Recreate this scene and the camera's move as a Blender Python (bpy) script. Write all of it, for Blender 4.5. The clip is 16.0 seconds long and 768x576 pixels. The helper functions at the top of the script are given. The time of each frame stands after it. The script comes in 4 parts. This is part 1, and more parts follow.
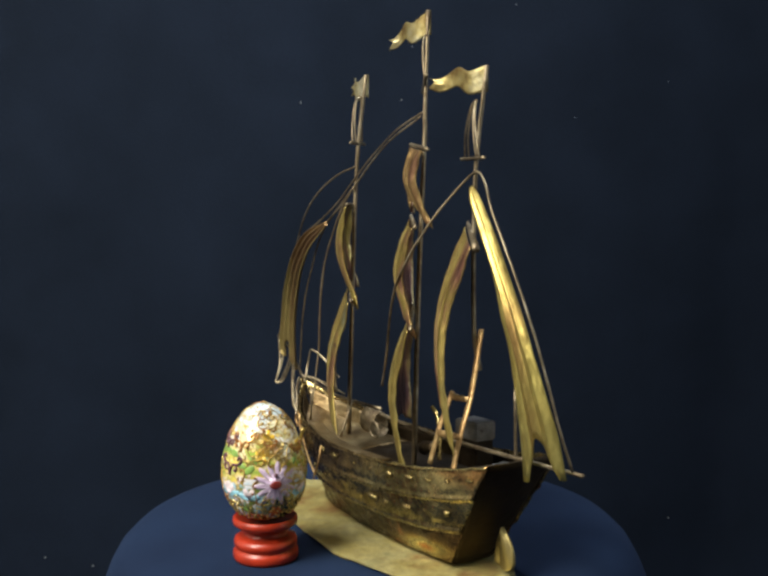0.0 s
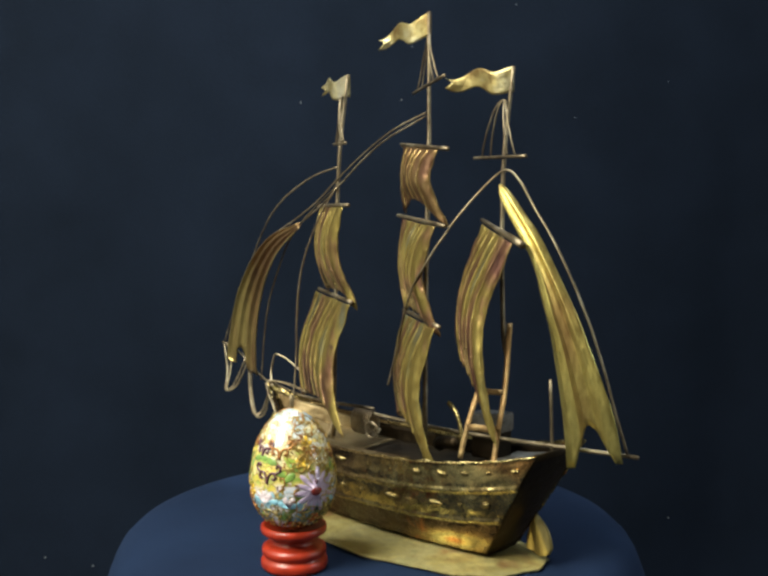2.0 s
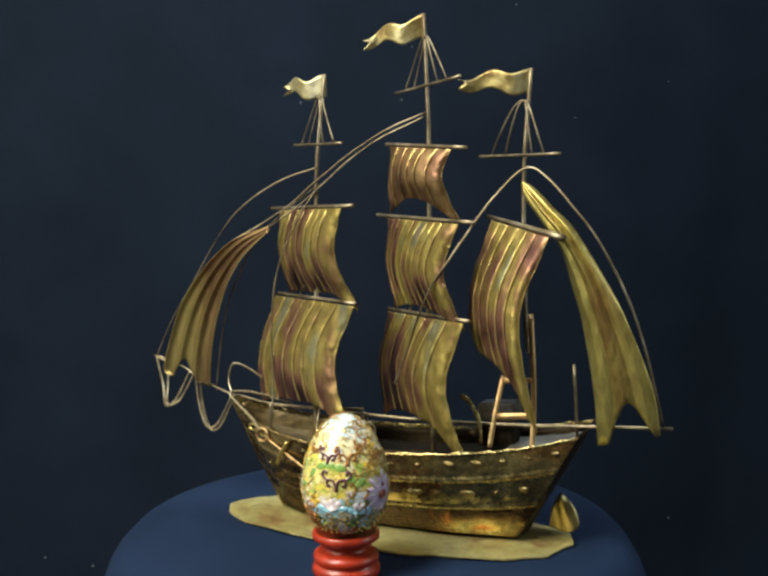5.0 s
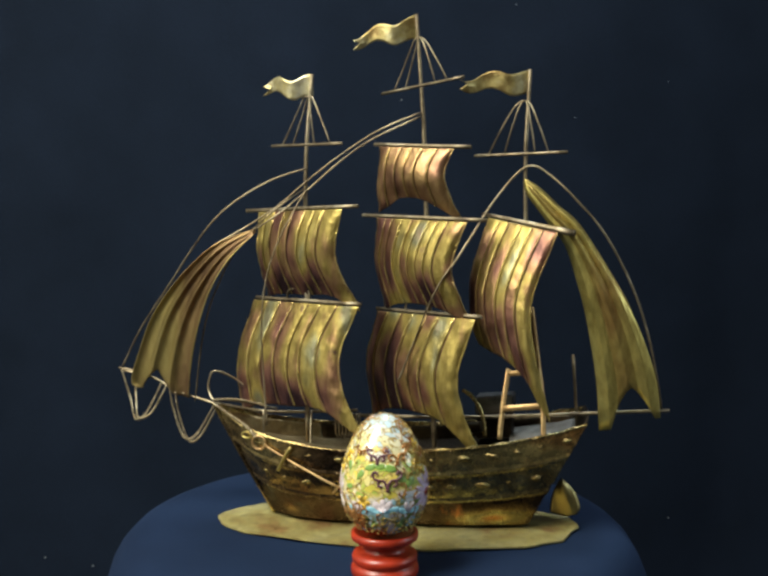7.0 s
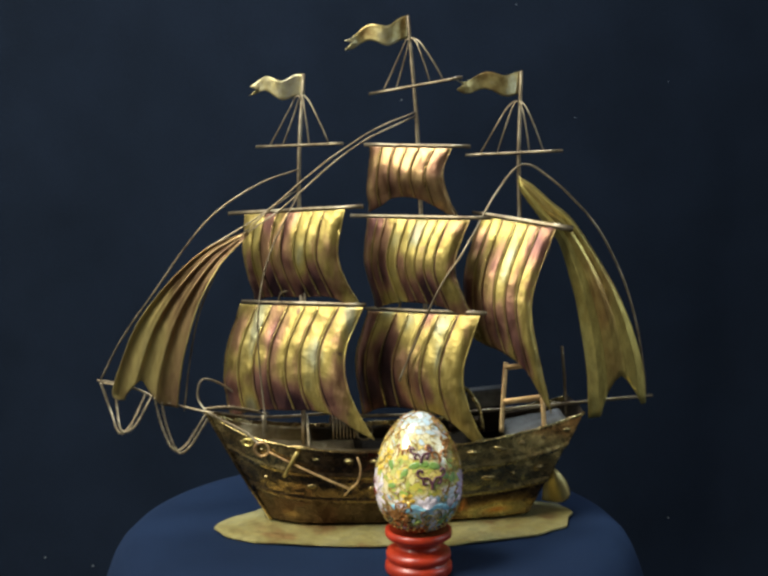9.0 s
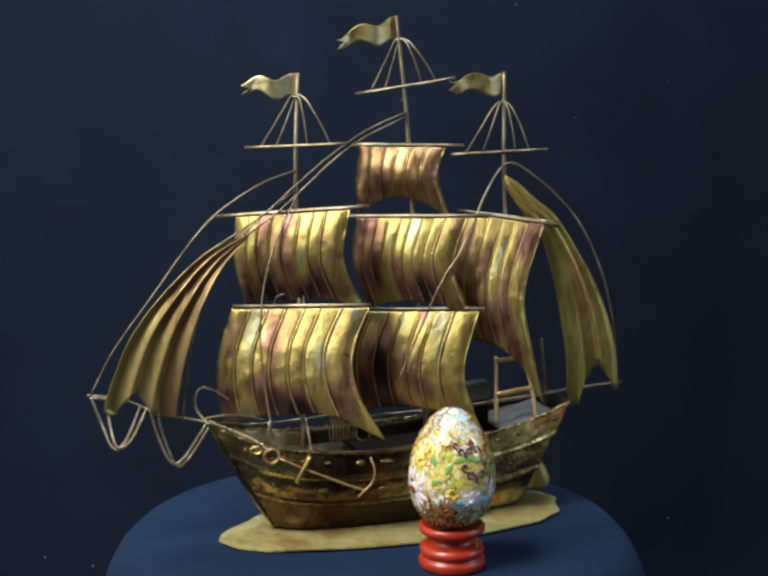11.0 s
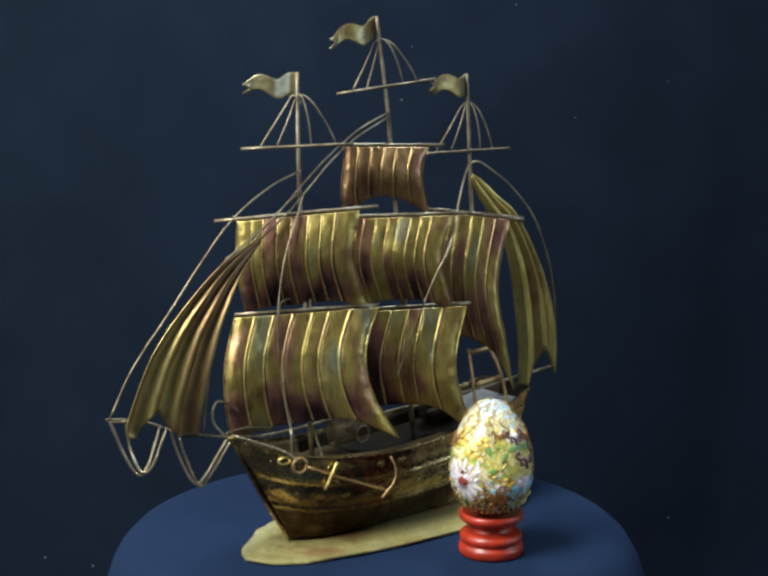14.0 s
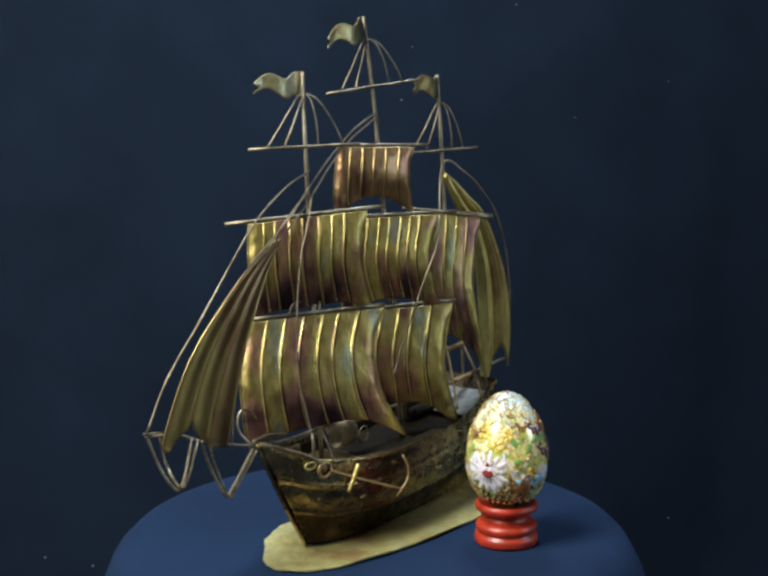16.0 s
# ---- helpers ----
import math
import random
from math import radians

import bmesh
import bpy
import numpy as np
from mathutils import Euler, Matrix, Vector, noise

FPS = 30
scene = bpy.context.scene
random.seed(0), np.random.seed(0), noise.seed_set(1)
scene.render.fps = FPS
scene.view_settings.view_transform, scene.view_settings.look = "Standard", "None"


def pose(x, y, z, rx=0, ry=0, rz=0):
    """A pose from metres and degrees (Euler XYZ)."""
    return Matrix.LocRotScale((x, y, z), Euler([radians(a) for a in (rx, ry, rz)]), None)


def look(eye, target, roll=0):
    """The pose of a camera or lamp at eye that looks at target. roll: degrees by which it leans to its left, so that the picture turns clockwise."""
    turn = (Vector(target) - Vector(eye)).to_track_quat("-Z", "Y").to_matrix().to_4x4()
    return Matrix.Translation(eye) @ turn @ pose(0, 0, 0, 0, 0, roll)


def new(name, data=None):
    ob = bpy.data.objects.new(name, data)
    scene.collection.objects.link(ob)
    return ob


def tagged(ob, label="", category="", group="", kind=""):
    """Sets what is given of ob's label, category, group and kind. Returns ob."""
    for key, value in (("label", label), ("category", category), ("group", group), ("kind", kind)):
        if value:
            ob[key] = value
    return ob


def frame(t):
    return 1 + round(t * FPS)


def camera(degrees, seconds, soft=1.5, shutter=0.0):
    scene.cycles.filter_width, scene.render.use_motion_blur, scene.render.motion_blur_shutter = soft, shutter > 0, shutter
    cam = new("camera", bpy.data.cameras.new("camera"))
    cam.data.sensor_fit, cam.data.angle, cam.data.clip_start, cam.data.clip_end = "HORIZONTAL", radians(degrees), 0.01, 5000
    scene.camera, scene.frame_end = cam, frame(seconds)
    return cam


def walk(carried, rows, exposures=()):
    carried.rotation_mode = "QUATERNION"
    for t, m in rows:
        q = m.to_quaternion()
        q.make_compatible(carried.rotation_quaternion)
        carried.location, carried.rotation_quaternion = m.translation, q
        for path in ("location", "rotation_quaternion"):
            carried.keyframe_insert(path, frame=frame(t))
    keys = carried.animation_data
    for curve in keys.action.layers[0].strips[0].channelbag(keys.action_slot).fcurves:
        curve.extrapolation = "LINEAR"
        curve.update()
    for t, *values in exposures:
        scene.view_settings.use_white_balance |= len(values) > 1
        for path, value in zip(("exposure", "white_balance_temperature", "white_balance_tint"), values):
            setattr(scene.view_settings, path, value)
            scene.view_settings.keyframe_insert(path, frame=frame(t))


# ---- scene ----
# The axis of the turntable is the world's z axis, its cloth top lies at z = 0. Sizes of the ship are in millimetres.
cam = camera(35.017, 16.0, soft=2.8)
EYE = (0.0, -0.730, 0.2516)
PITCH, YAW = radians(8.136), radians(0.515)
AIM = (EYE[0] + math.sin(YAW) * math.cos(PITCH), EYE[1] + math.cos(YAW) * math.cos(PITCH), EYE[2] - math.sin(PITCH))
walk(cam, [(0, look(EYE, AIM, -0.39)), (16, look(EYE, AIM, -0.39))],
     [(0, 0.15, 6520, 11), (1, 0.18, 6520, 10), (2.5, 0.21, 6500, 4), (4, 0.20, 6500, 4), (6.5, 0.10, 6450, 5), (8.5, 0.03, 6270, 7), (11, 0.13, 5980, 8), (13, 0.22, 5680, 6), (16, 0.26, 5650, 5)])

# ---- light ----
world = bpy.data.worlds.new("world")
scene.world = world
world.use_nodes = True
world.node_tree.nodes["Background"].inputs[0].default_value = (0.55, 0.7, 1.0, 1)
world.node_tree.nodes["Background"].inputs[1].default_value = 0.02


def area_lamp(name, eye, target, size, watts, colour):
    data = bpy.data.lights.new(name, "AREA")
    data.shape, data.size, data.energy, data.color = "DISK", size, watts, colour
    ob = new(name, data)
    ob.matrix_world = look(eye, target)
    return ob


area_lamp("table_lamp_light", (-0.62, -0.56, 0.74), (0, 0, 0.10), 0.40, 12.5, (1.0, 0.94, 0.80))
area_lamp("back_lamp_light", (0.10, 0.36, 0.86), (0, -0.05, 0.05), 0.20, 3.5, (0.82, 0.91, 1.0))
area_lamp("window_light", (1.90, -0.45, 0.75), (0, 0, 0.15), 0.80, 10.0, (0.72, 0.86, 1.0))
area_lamp("ceiling_lamp_light", (-0.80, -0.55, 1.84), (-0.85, -0.50, 0.2), 0.60, 41.0, (1.0, 0.97, 0.90))


# ---- materials ----
def nodes_of(name):
    m = bpy.data.materials.new(name)
    m.use_nodes = True
    return m, m.node_tree.nodes, m.node_tree.links, m.node_tree.nodes["Principled BSDF"]


def noise_node(n, l, scale, detail=4.0, rough=0.55, stretch=None, coord="Object"):
    tc = n.new("ShaderNodeTexCoord")
    t = n.new("ShaderNodeTexNoise")
    t.inputs["Scale"].default_value, t.inputs["Detail"].default_value, t.inputs["Roughness"].default_value = scale, detail, rough
    if stretch:
        mp = n.new("ShaderNodeMapping")
        mp.inputs["Scale"].default_value = stretch
        l.new(tc.outputs[coord], mp.inputs[0])
        l.new(mp.outputs[0], t.inputs[0])
    else:
        l.new(tc.outputs[coord], t.inputs[0])
    return t


def ramp(n, l, src, stops):
    r = n.new("ShaderNodeValToRGB")
    while len(r.color_ramp.elements) < len(stops):
        r.color_ramp.elements.new(0.5)
    for e, (p, c) in zip(r.color_ramp.elements, stops):
        e.position, e.color = p, (*c, 1)
    l.new(src, r.inputs[0])
    return r


def mix_rgb(n, l, fac, a, b, kind="MIX"):
    m = n.new("ShaderNodeMix")
    m.data_type, m.blend_type = "RGBA", kind
    for sock, v in ((m.inputs[0], fac), (m.inputs[6], a), (m.inputs[7], b)):
        if hasattr(v, "is_linked"):
            l.new(v, sock)
        elif isinstance(v, (int, float)):
            sock.default_value = v
        else:
            sock.default_value = (*v, 1)
    return m.outputs[2]


def bump(n, l, bsdf, src, strength, dist):
    b = n.new("ShaderNodeBump")
    b.inputs["Strength"].default_value, b.inputs["Distance"].default_value = strength, dist
    l.new(src, b.inputs["Height"])
    l.new(b.outputs[0], bsdf.inputs["Normal"])


def metal(name, stops, big=22.0, rough=(0.28, 0.5), metallic=0.92, panel=0.0, dents=0.35, stretch=None, stains=(), grime=0.55, dent_scale=150):
    """Heat-tinted sheet or wire: tints drift over the sheet, with fine grime, dents and worn roughness."""
    m, n, l, b = nodes_of(name)
    a = noise_node(n, l, big, 4, 0.62, stretch)
    src = a.outputs[0]
    if panel:
        at = n.new("ShaderNodeAttribute")
        at.attribute_name = "panel"
        ad = n.new("ShaderNodeMath")
        ad.operation = "MULTIPLY_ADD"
        ad.inputs[1].default_value = panel
        l.new(at.outputs["Fac"], ad.inputs[0])
        l.new(src, ad.inputs[2])
        src = ad.outputs[0]
    c = ramp(n, l, src, stops)
    g = noise_node(n, l, 260, 5, 0.7, stretch if stretch and stretch[2] < 1 else None)
    gr = ramp(n, l, g.outputs[0], [(0.30, (0.35, 0.30, 0.25)), (0.62, (1, 1, 1))])
    base = c.outputs[0]
    for k, (tone, scale, lo, hi) in enumerate(stains):
        sn = noise_node(n, l, scale, 5, 0.65, (1.0 + 0.3 * k, 0.9, 0.6 + 0.2 * k))
        mask = ramp(n, l, sn.outputs[0], [(lo, (0, 0, 0)), (hi, (0.85, 0.85, 0.85))])
        base = mix_rgb(n, l, mask.outputs[0], base, tone)
    col = mix_rgb(n, l, grime, base, gr.outputs[0], "MULTIPLY")
    if panel:
        # raised seams are rubbed bright
        worn = n.new("ShaderNodeAttribute")
        worn.attribute_name = "rub"
        col = mix_rgb(n, l, worn.outputs["Fac"], col, (0.58, 0.46, 0.16))
    l.new(col, b.inputs["Base Color"])
    b.inputs["Metallic"].default_value = metallic
    rr = n.new("ShaderNodeMapRange")
    rr.inputs[1].default_value, rr.inputs[2].default_value = 0.3, 0.7
    rr.inputs[3].default_value, rr.inputs[4].default_value = rough
    l.new(g.outputs[0], rr.inputs[0])
    if panel:
        gloss = n.new("ShaderNodeMath")
        gloss.operation = "MULTIPLY_ADD"
        gloss.inputs[1].default_value = -0.16
        l.new(worn.outputs["Fac"], gloss.inputs[0])
        l.new(rr.outputs[0], gloss.inputs[2])
        l.new(gloss.outputs[0], b.inputs["Roughness"])
    else:
        l.new(rr.outputs[0], b.inputs["Roughness"])
    d = noise_node(n, l, dent_scale, 5, 0.65)
    bump(n, l, b, d.outputs[0], dents, 0.002)
    return m


SAIL = metal("heat_tinted_brass_sail", [(0.06, (0.040, 0.020, 0.026)), (0.17, (0.111, 0.052, 0.048)), (0.26, (0.214, 0.104, 0.074)), (0.34, (0.294, 0.177, 0.085)), (0.41, (0.317, 0.243, 0.070)), (0.48, (0.383, 0.299, 0.085)),
             (0.55, (0.324, 0.271, 0.093)), (0.62, (0.259, 0.254, 0.147)), (0.69, (0.294, 0.243, 0.155)), (0.76, (0.347, 0.201, 0.147)), (0.86, (0.279, 0.132, 0.093)), (0.96, (0.148, 0.066, 0.062))], 24, (0.29, 0.47), 0.80, 1.0, 0.36, (1.0, 1.0, 0.30),
             (((0.36, 0.19, 0.11), 40, 0.60, 0.72), ((0.11, 0.06, 0.05), 64, 0.64, 0.74)), 0.62, 110)
COPPER_SAIL = metal("burnt_copper_sail", [(0.14, (0.050, 0.028, 0.024)), (0.28, (0.150, 0.078, 0.052)), (0.42, (0.290, 0.165, 0.090)), (0.54, (0.400, 0.265, 0.115)), (0.66, (0.330, 0.190, 0.110)), (0.80, (0.220, 0.105, 0.072))], 34, (0.28, 0.46), 0.90, 0.8, 0.34, (1.0, 1.0, 0.35))
JIB = metal("olive_brass_sail", [(0.14, (0.128, 0.078, 0.043)), (0.28, (0.342, 0.208, 0.077)), (0.40, (0.471, 0.363, 0.116)), (0.54, (0.578, 0.489, 0.150)), (0.66, (0.492, 0.447, 0.155)), (0.78, (0.428, 0.406, 0.174)), (0.9, (0.492, 0.281, 0.097))],
            18, (0.28, 0.48), 0.88, 0.42, 0.16, (1.0, 1.0, 0.35), (((0.40, 0.22, 0.08), 26, 0.62, 0.74),))
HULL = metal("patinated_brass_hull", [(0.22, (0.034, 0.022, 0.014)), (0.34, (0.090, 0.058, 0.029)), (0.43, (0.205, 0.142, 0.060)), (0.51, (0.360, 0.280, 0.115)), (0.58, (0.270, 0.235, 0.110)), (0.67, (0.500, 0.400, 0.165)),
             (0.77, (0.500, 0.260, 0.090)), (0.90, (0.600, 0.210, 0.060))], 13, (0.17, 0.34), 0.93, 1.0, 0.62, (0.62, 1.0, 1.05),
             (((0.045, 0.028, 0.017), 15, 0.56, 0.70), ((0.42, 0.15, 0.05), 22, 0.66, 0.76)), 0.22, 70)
# near-black tone; on linings and after deck it stands in for shade
DARK = metal("dark_shaded_brass", [(0.3, (0.010, 0.007, 0.005)), (0.55, (0.033, 0.022, 0.010)), (0.75, (0.058, 0.042, 0.019))], 30, (0.4, 0.6), 0.85)
BOSS = metal("rubbed_brass_boss", [(0.3, (0.117, 0.081, 0.036)), (0.55, (0.270, 0.211, 0.090)), (0.75, (0.378, 0.306, 0.135))], 70, (0.14, 0.26), 0.95, 0, 0.3)
DECK = metal("tan_brass_deck", [(0.27, (0.058, 0.037, 0.017)), (0.42, (0.192, 0.135, 0.063)), (0.58, (0.325, 0.261, 0.142)), (0.74, (0.192, 0.103, 0.039))], 30, (0.30, 0.48), 0.86, 0.0, 0.5)
PLATE = metal("pale_brass_plate", [(0.22, (0.212, 0.117, 0.050)), (0.34, (0.403, 0.255, 0.096)), (0.45, (0.564, 0.486, 0.184)), (0.58, (0.621, 0.562, 0.258)), (0.68, (0.480, 0.466, 0.224)), (0.78, (0.592, 0.453, 0.146))],
              22, (0.32, 0.54), 0.62, 1.0, 0.6, None, (((0.30, 0.135, 0.045), 20, 0.62, 0.74),))
SMOKED = metal("smoked_brass_jib", [(0.14, (0.060, 0.038, 0.032)), (0.28, (0.170, 0.098, 0.060)), (0.40, (0.290, 0.195, 0.085)), (0.52, (0.400, 0.320, 0.115)), (0.66, (0.300, 0.260, 0.120)), (0.80, (0.260, 0.140, 0.085))],
               14, (0.28, 0.46), 0.88, 0.5, 0.14, (1.0, 1.0, 0.35), (((0.17, 0.085, 0.065), 24, 0.54, 0.68),), 0.3)
STRIP = metal("copper_gold_strip", [(0.3, (0.30, 0.17, 0.075)), (0.5, (0.50, 0.33, 0.15)), (0.7, (0.58, 0.44, 0.21))], 50, (0.38, 0.58), 0.85)
PENNANT = metal("pale_brass_pennant", [(0.3, (0.214, 0.143, 0.050)), (0.45, (0.371, 0.307, 0.122)), (0.6, (0.443, 0.407, 0.243)), (0.75, (0.378, 0.370, 0.294))], 55, (0.28, 0.46), 0.74)
ROPE = metal("pale_twisted_wire", [(0.3, (0.20, 0.16, 0.10)), (0.5, (0.38, 0.32, 0.21)), (0.7, (0.56, 0.50, 0.36))], 70, (0.32, 0.5), 0.85, 0, 0.15)
WIRE = metal("tarnished_brass_wire", [(0.3, (0.10, 0.075, 0.05)), (0.5, (0.27, 0.22, 0.14)), (0.7, (0.44, 0.39, 0.28))], 60, (0.35, 0.55), 0.9, 0, 0.15)
GOLD = metal("bright_brass", [(0.3, (0.45, 0.33, 0.10)), (0.7, (0.72, 0.60, 0.20))], 40, (0.25, 0.42), 0.92)
STEEL = metal("grey_solder", [(0.3, (0.099, 0.099, 0.096)), (0.5, (0.186, 0.186, 0.179)), (0.7, (0.322, 0.322, 0.314))], 50, (0.25, 0.4), 0.93)

PALE = metal("pale_solder", [(0.3, (0.161, 0.155, 0.132)), (0.5, (0.322, 0.316, 0.290)), (0.7, (0.422, 0.415, 0.409))], 70, (0.3, 0.5), 0.7)


def cloth(name, low, high, weave=900.0, sheen=0.25):
    m, n, l, b = nodes_of(name)
    a = noise_node(n, l, 9, 4, 0.6)
    c = ramp(n, l, a.outputs[0], [(0.3, low), (0.7, high)])
    f = noise_node(n, l, weave, 2, 0.5)
    fr = ramp(n, l, f.outputs[0], [(0.3, (0.7, 0.7, 0.7)), (0.7, (1, 1, 1))])
    l.new(mix_rgb(n, l, 0.6, c.outputs[0], fr.outputs[0], "MULTIPLY"), b.inputs["Base Color"])
    b.inputs["Roughness"].default_value = 0.92
    b.inputs["Specular IOR Level"].default_value = 0.15
    b.inputs["Sheen Weight"].default_value = sheen
    b.inputs["Sheen Roughness"].default_value = 0.5
    b.inputs["Sheen Tint"].default_value = (*[min(1, 6 * v) for v in high], 1)
    bump(n, l, b, f.outputs[0], 0.25, 0.0006)
    return m


NAVY = cloth("navy_cloth", (0.0038, 0.0103, 0.030), (0.0066, 0.0172, 0.046), 900, 0.09)
BLACK = cloth("black_navy_backdrop", (0.0040, 0.0082, 0.0172), (0.0072, 0.0130, 0.0262), 500, 0.08)


def plain(name, colour, rough, scale=6.0, amount=0.12, coat=0.0):
    m, n, l, b = nodes_of(name)
    a = noise_node(n, l, scale, 5, 0.6)
    lo = tuple(v * (1 - amount) for v in colour)
    hi = tuple(min(1, v * (1 + amount)) for v in colour)
    c = ramp(n, l, a.outputs[0], [(0.3, lo), (0.7, hi)])
    l.new(c.outputs[0], b.inputs["Base Color"])
    b.inputs["Roughness"].default_value = rough
    b.inputs["Coat Weight"].default_value = coat
    b.inputs["Coat Roughness"].default_value = 0.12
    bump(n, l, b, a.outputs[0], 0.08, 0.001)
    return m


PAINT = plain("room_wall_paint", (0.62, 0.60, 0.56), 0.9)
BOARD = plain("grey_floor", (0.05, 0.05, 0.055), 0.8)
RED = plain("red_lacquered_wood", (0.29, 0.022, 0.006), 0.38, 90, 0.35, 0.12)
LINT = plain("pale_lint", (0.16, 0.18, 0.20), 0.9)


# ---- mesh helpers ----
def mesh_part(name, verts, faces, material, parent=None, label="", smooth=True, panel=None, rub=None):
    me = bpy.data.meshes.new(name)
    me.from_pydata([tuple(v) for v in verts], [], faces)
    me.materials.append(material)
    if smooth:
        me.polygons.foreach_set("use_smooth", [True] * len(me.polygons))
    if panel is not None:
        at = me.attributes.new("panel", "FLOAT", "POINT")
        at.data.foreach_set("value", panel)
    if rub is not None:
        at = me.attributes.new("rub", "FLOAT", "POINT")
        at.data.foreach_set("value", rub)
    me.update()
    ob = new(name, me)
    ob.parent = parent
    if label:
        tagged(ob, label)
    return ob


def mm(p):
    return Vector(p) / 1000


def curve_points(pts, steps=6):
    """A smooth line through the given places."""
    p = [Vector(q) for q in pts]
    if len(p) < 3:
        return p
    p = [p[0] * 2 - p[1]] + p + [p[-1] * 2 - p[-2]]
    out = []
    for i in range(1, len(p) - 2):
        a, b, c, d = p[i - 1:i + 3]
        for k in range(steps):
            t = k / steps
            out.append(0.5 * ((2 * b) + (c - a) * t + (2 * a - 5 * b + 4 * c - d) * t * t + (3 * b - a - 3 * c + d) * t ** 3))
    return out + [p[-2]]


def sweep(path, radii, sides=7):
    """Rings of a round bar along a path: vertices and faces, with closed ends."""
    verts, faces = [], []
    ref = Vector((0.13, 0.31, 0.94))
    for i, q in enumerate(path):
        d = (path[min(i + 1, len(path) - 1)] - path[max(i - 1, 0)]).normalized()
        x = d.cross(ref)
        x = (x if x.length > 1e-4 else d.cross(Vector((1, 0, 0)))).normalized()
        y = d.cross(x)
        r = radii[i] if isinstance(radii, (list, tuple)) else radii
        for k in range(sides):
            a = math.tau * k / sides
            verts.append(q + x * (r * math.cos(a)) + y * (r * math.sin(a)))
    for i in range(len(path) - 1):
        for k in range(sides):
            a, b = i * sides + k, i * sides + (k + 1) % sides
            faces.append((a, b, b + sides, a + sides))
    faces.append(tuple(range(sides))[::-1])
    faces.append(tuple((len(path) - 1) * sides + k for k in range(sides)))
    return verts, faces


def bar(name, pts, r, material, parent, label="", smooth_steps=6, taper=1.0):
    path = [mm(q) for q in curve_points(pts, smooth_steps)]
    if len(path) == 2:
        path = [path[0].lerp(path[1], k / 6) for k in range(7)]
    n = len(path) - 1
    # slight unevenness of hand-made wire
    path = [q + 0.00018 * noise.noise_vector(q * 90) for q in path]
    rad = [r / 1000 * (1 + (taper - 1) * i / n) * (1 + 0.10 * noise.noise(q * 160)) for i, q in enumerate(path)]
    v, f = sweep(path, rad)
    return mesh_part(name, v, f, material, parent, label)


def twist(name, pts, r, material, parent, pitch=5.0, label=""):
    """Two strands laid round one another along a line."""
    path = [mm(q) for q in curve_points(pts, 14)]
    verts, faces = [], []
    for s in (0, math.pi):
        run, line = 0.0, []
        for i, q in enumerate(path):
            d = (path[min(i + 1, len(path) - 1)] - path[max(i - 1, 0)]).normalized()
            x = d.cross(Vector((0.2, 0.9, 0.1))).normalized()
            y = d.cross(x)
            run += (q - path[i - 1]).length * 1000 if i else 0
            a = s + math.tau * run / pitch
            line.append(q + (x * math.cos(a) + y * math.sin(a)) * r / 1000)
        v, f = sweep(line, 0.00056, 5)
        k = len(verts)
        verts += v
        faces += [tuple(j + k for j in q) for q in f]
    return mesh_part(name, verts, faces, material, parent, label)


def grid_sheet(name, rows, thick, material, parent, label="", panel=None, rub=None):
    """A bent sheet of metal of real thickness over a grid of places (metres)."""
    nr, nc = len(rows), len(rows[0])
    P = np.array([[tuple(q) for q in r] for r in rows])
    du = np.gradient(P, axis=1)
    dv = np.gradient(P, axis=0)
    nn = np.cross(du, dv)
    nn /= np.maximum(np.linalg.norm(nn, axis=2, keepdims=True), 1e-12)
    front, back = (P + nn * thick / 2).reshape(-1, 3), (P - nn * thick / 2).reshape(-1, 3)
    verts = list(map(tuple, front)) + list(map(tuple, back))
    k, faces = nr * nc, []
    for i in range(nr - 1):
        for j in range(nc - 1):
            a = i * nc + j
            faces.append((a, a + 1, a + nc + 1, a + nc))
            faces.append((k + a, k + a + nc, k + a + nc + 1, k + a + 1))
    edge = [j for j in range(nc)] + [i * nc + nc - 1 for i in range(1, nr)] + [(nr - 1) * nc + j for j in range(nc - 2, -1, -1)] + [i * nc for i in range(nr - 2, 0, -1)]
    for a, b in zip(edge, edge[1:] + edge[:1]):
        faces.append((b, a, k + a, k + b))
    pan = None if panel is None else list(panel) + list(panel)
    return mesh_part(name, verts, faces, material, parent, label, True, pan, None if rub is None else list(rub) + list(rub))


def lathe(name, profile, material, parent, seg=48, label="", wobble=0.0):
    verts, faces = [], []
    for r, z in profile:
        for k in range(seg):
            a = math.tau * k / seg
            verts.append((r * math.cos(a), r * math.sin(a), z))
    for i in range(len(profile) - 1):
        for k in range(seg):
            a, b = i * seg + k, i * seg + (k + 1) % seg
            faces.append((a, b, b + seg, a + seg))
    faces.append(tuple(range(seg))[::-1])
    faces.append(tuple((len(profile) - 1) * seg + k for k in range(seg)))
    return mesh_part(name, verts, faces, material, parent, label)


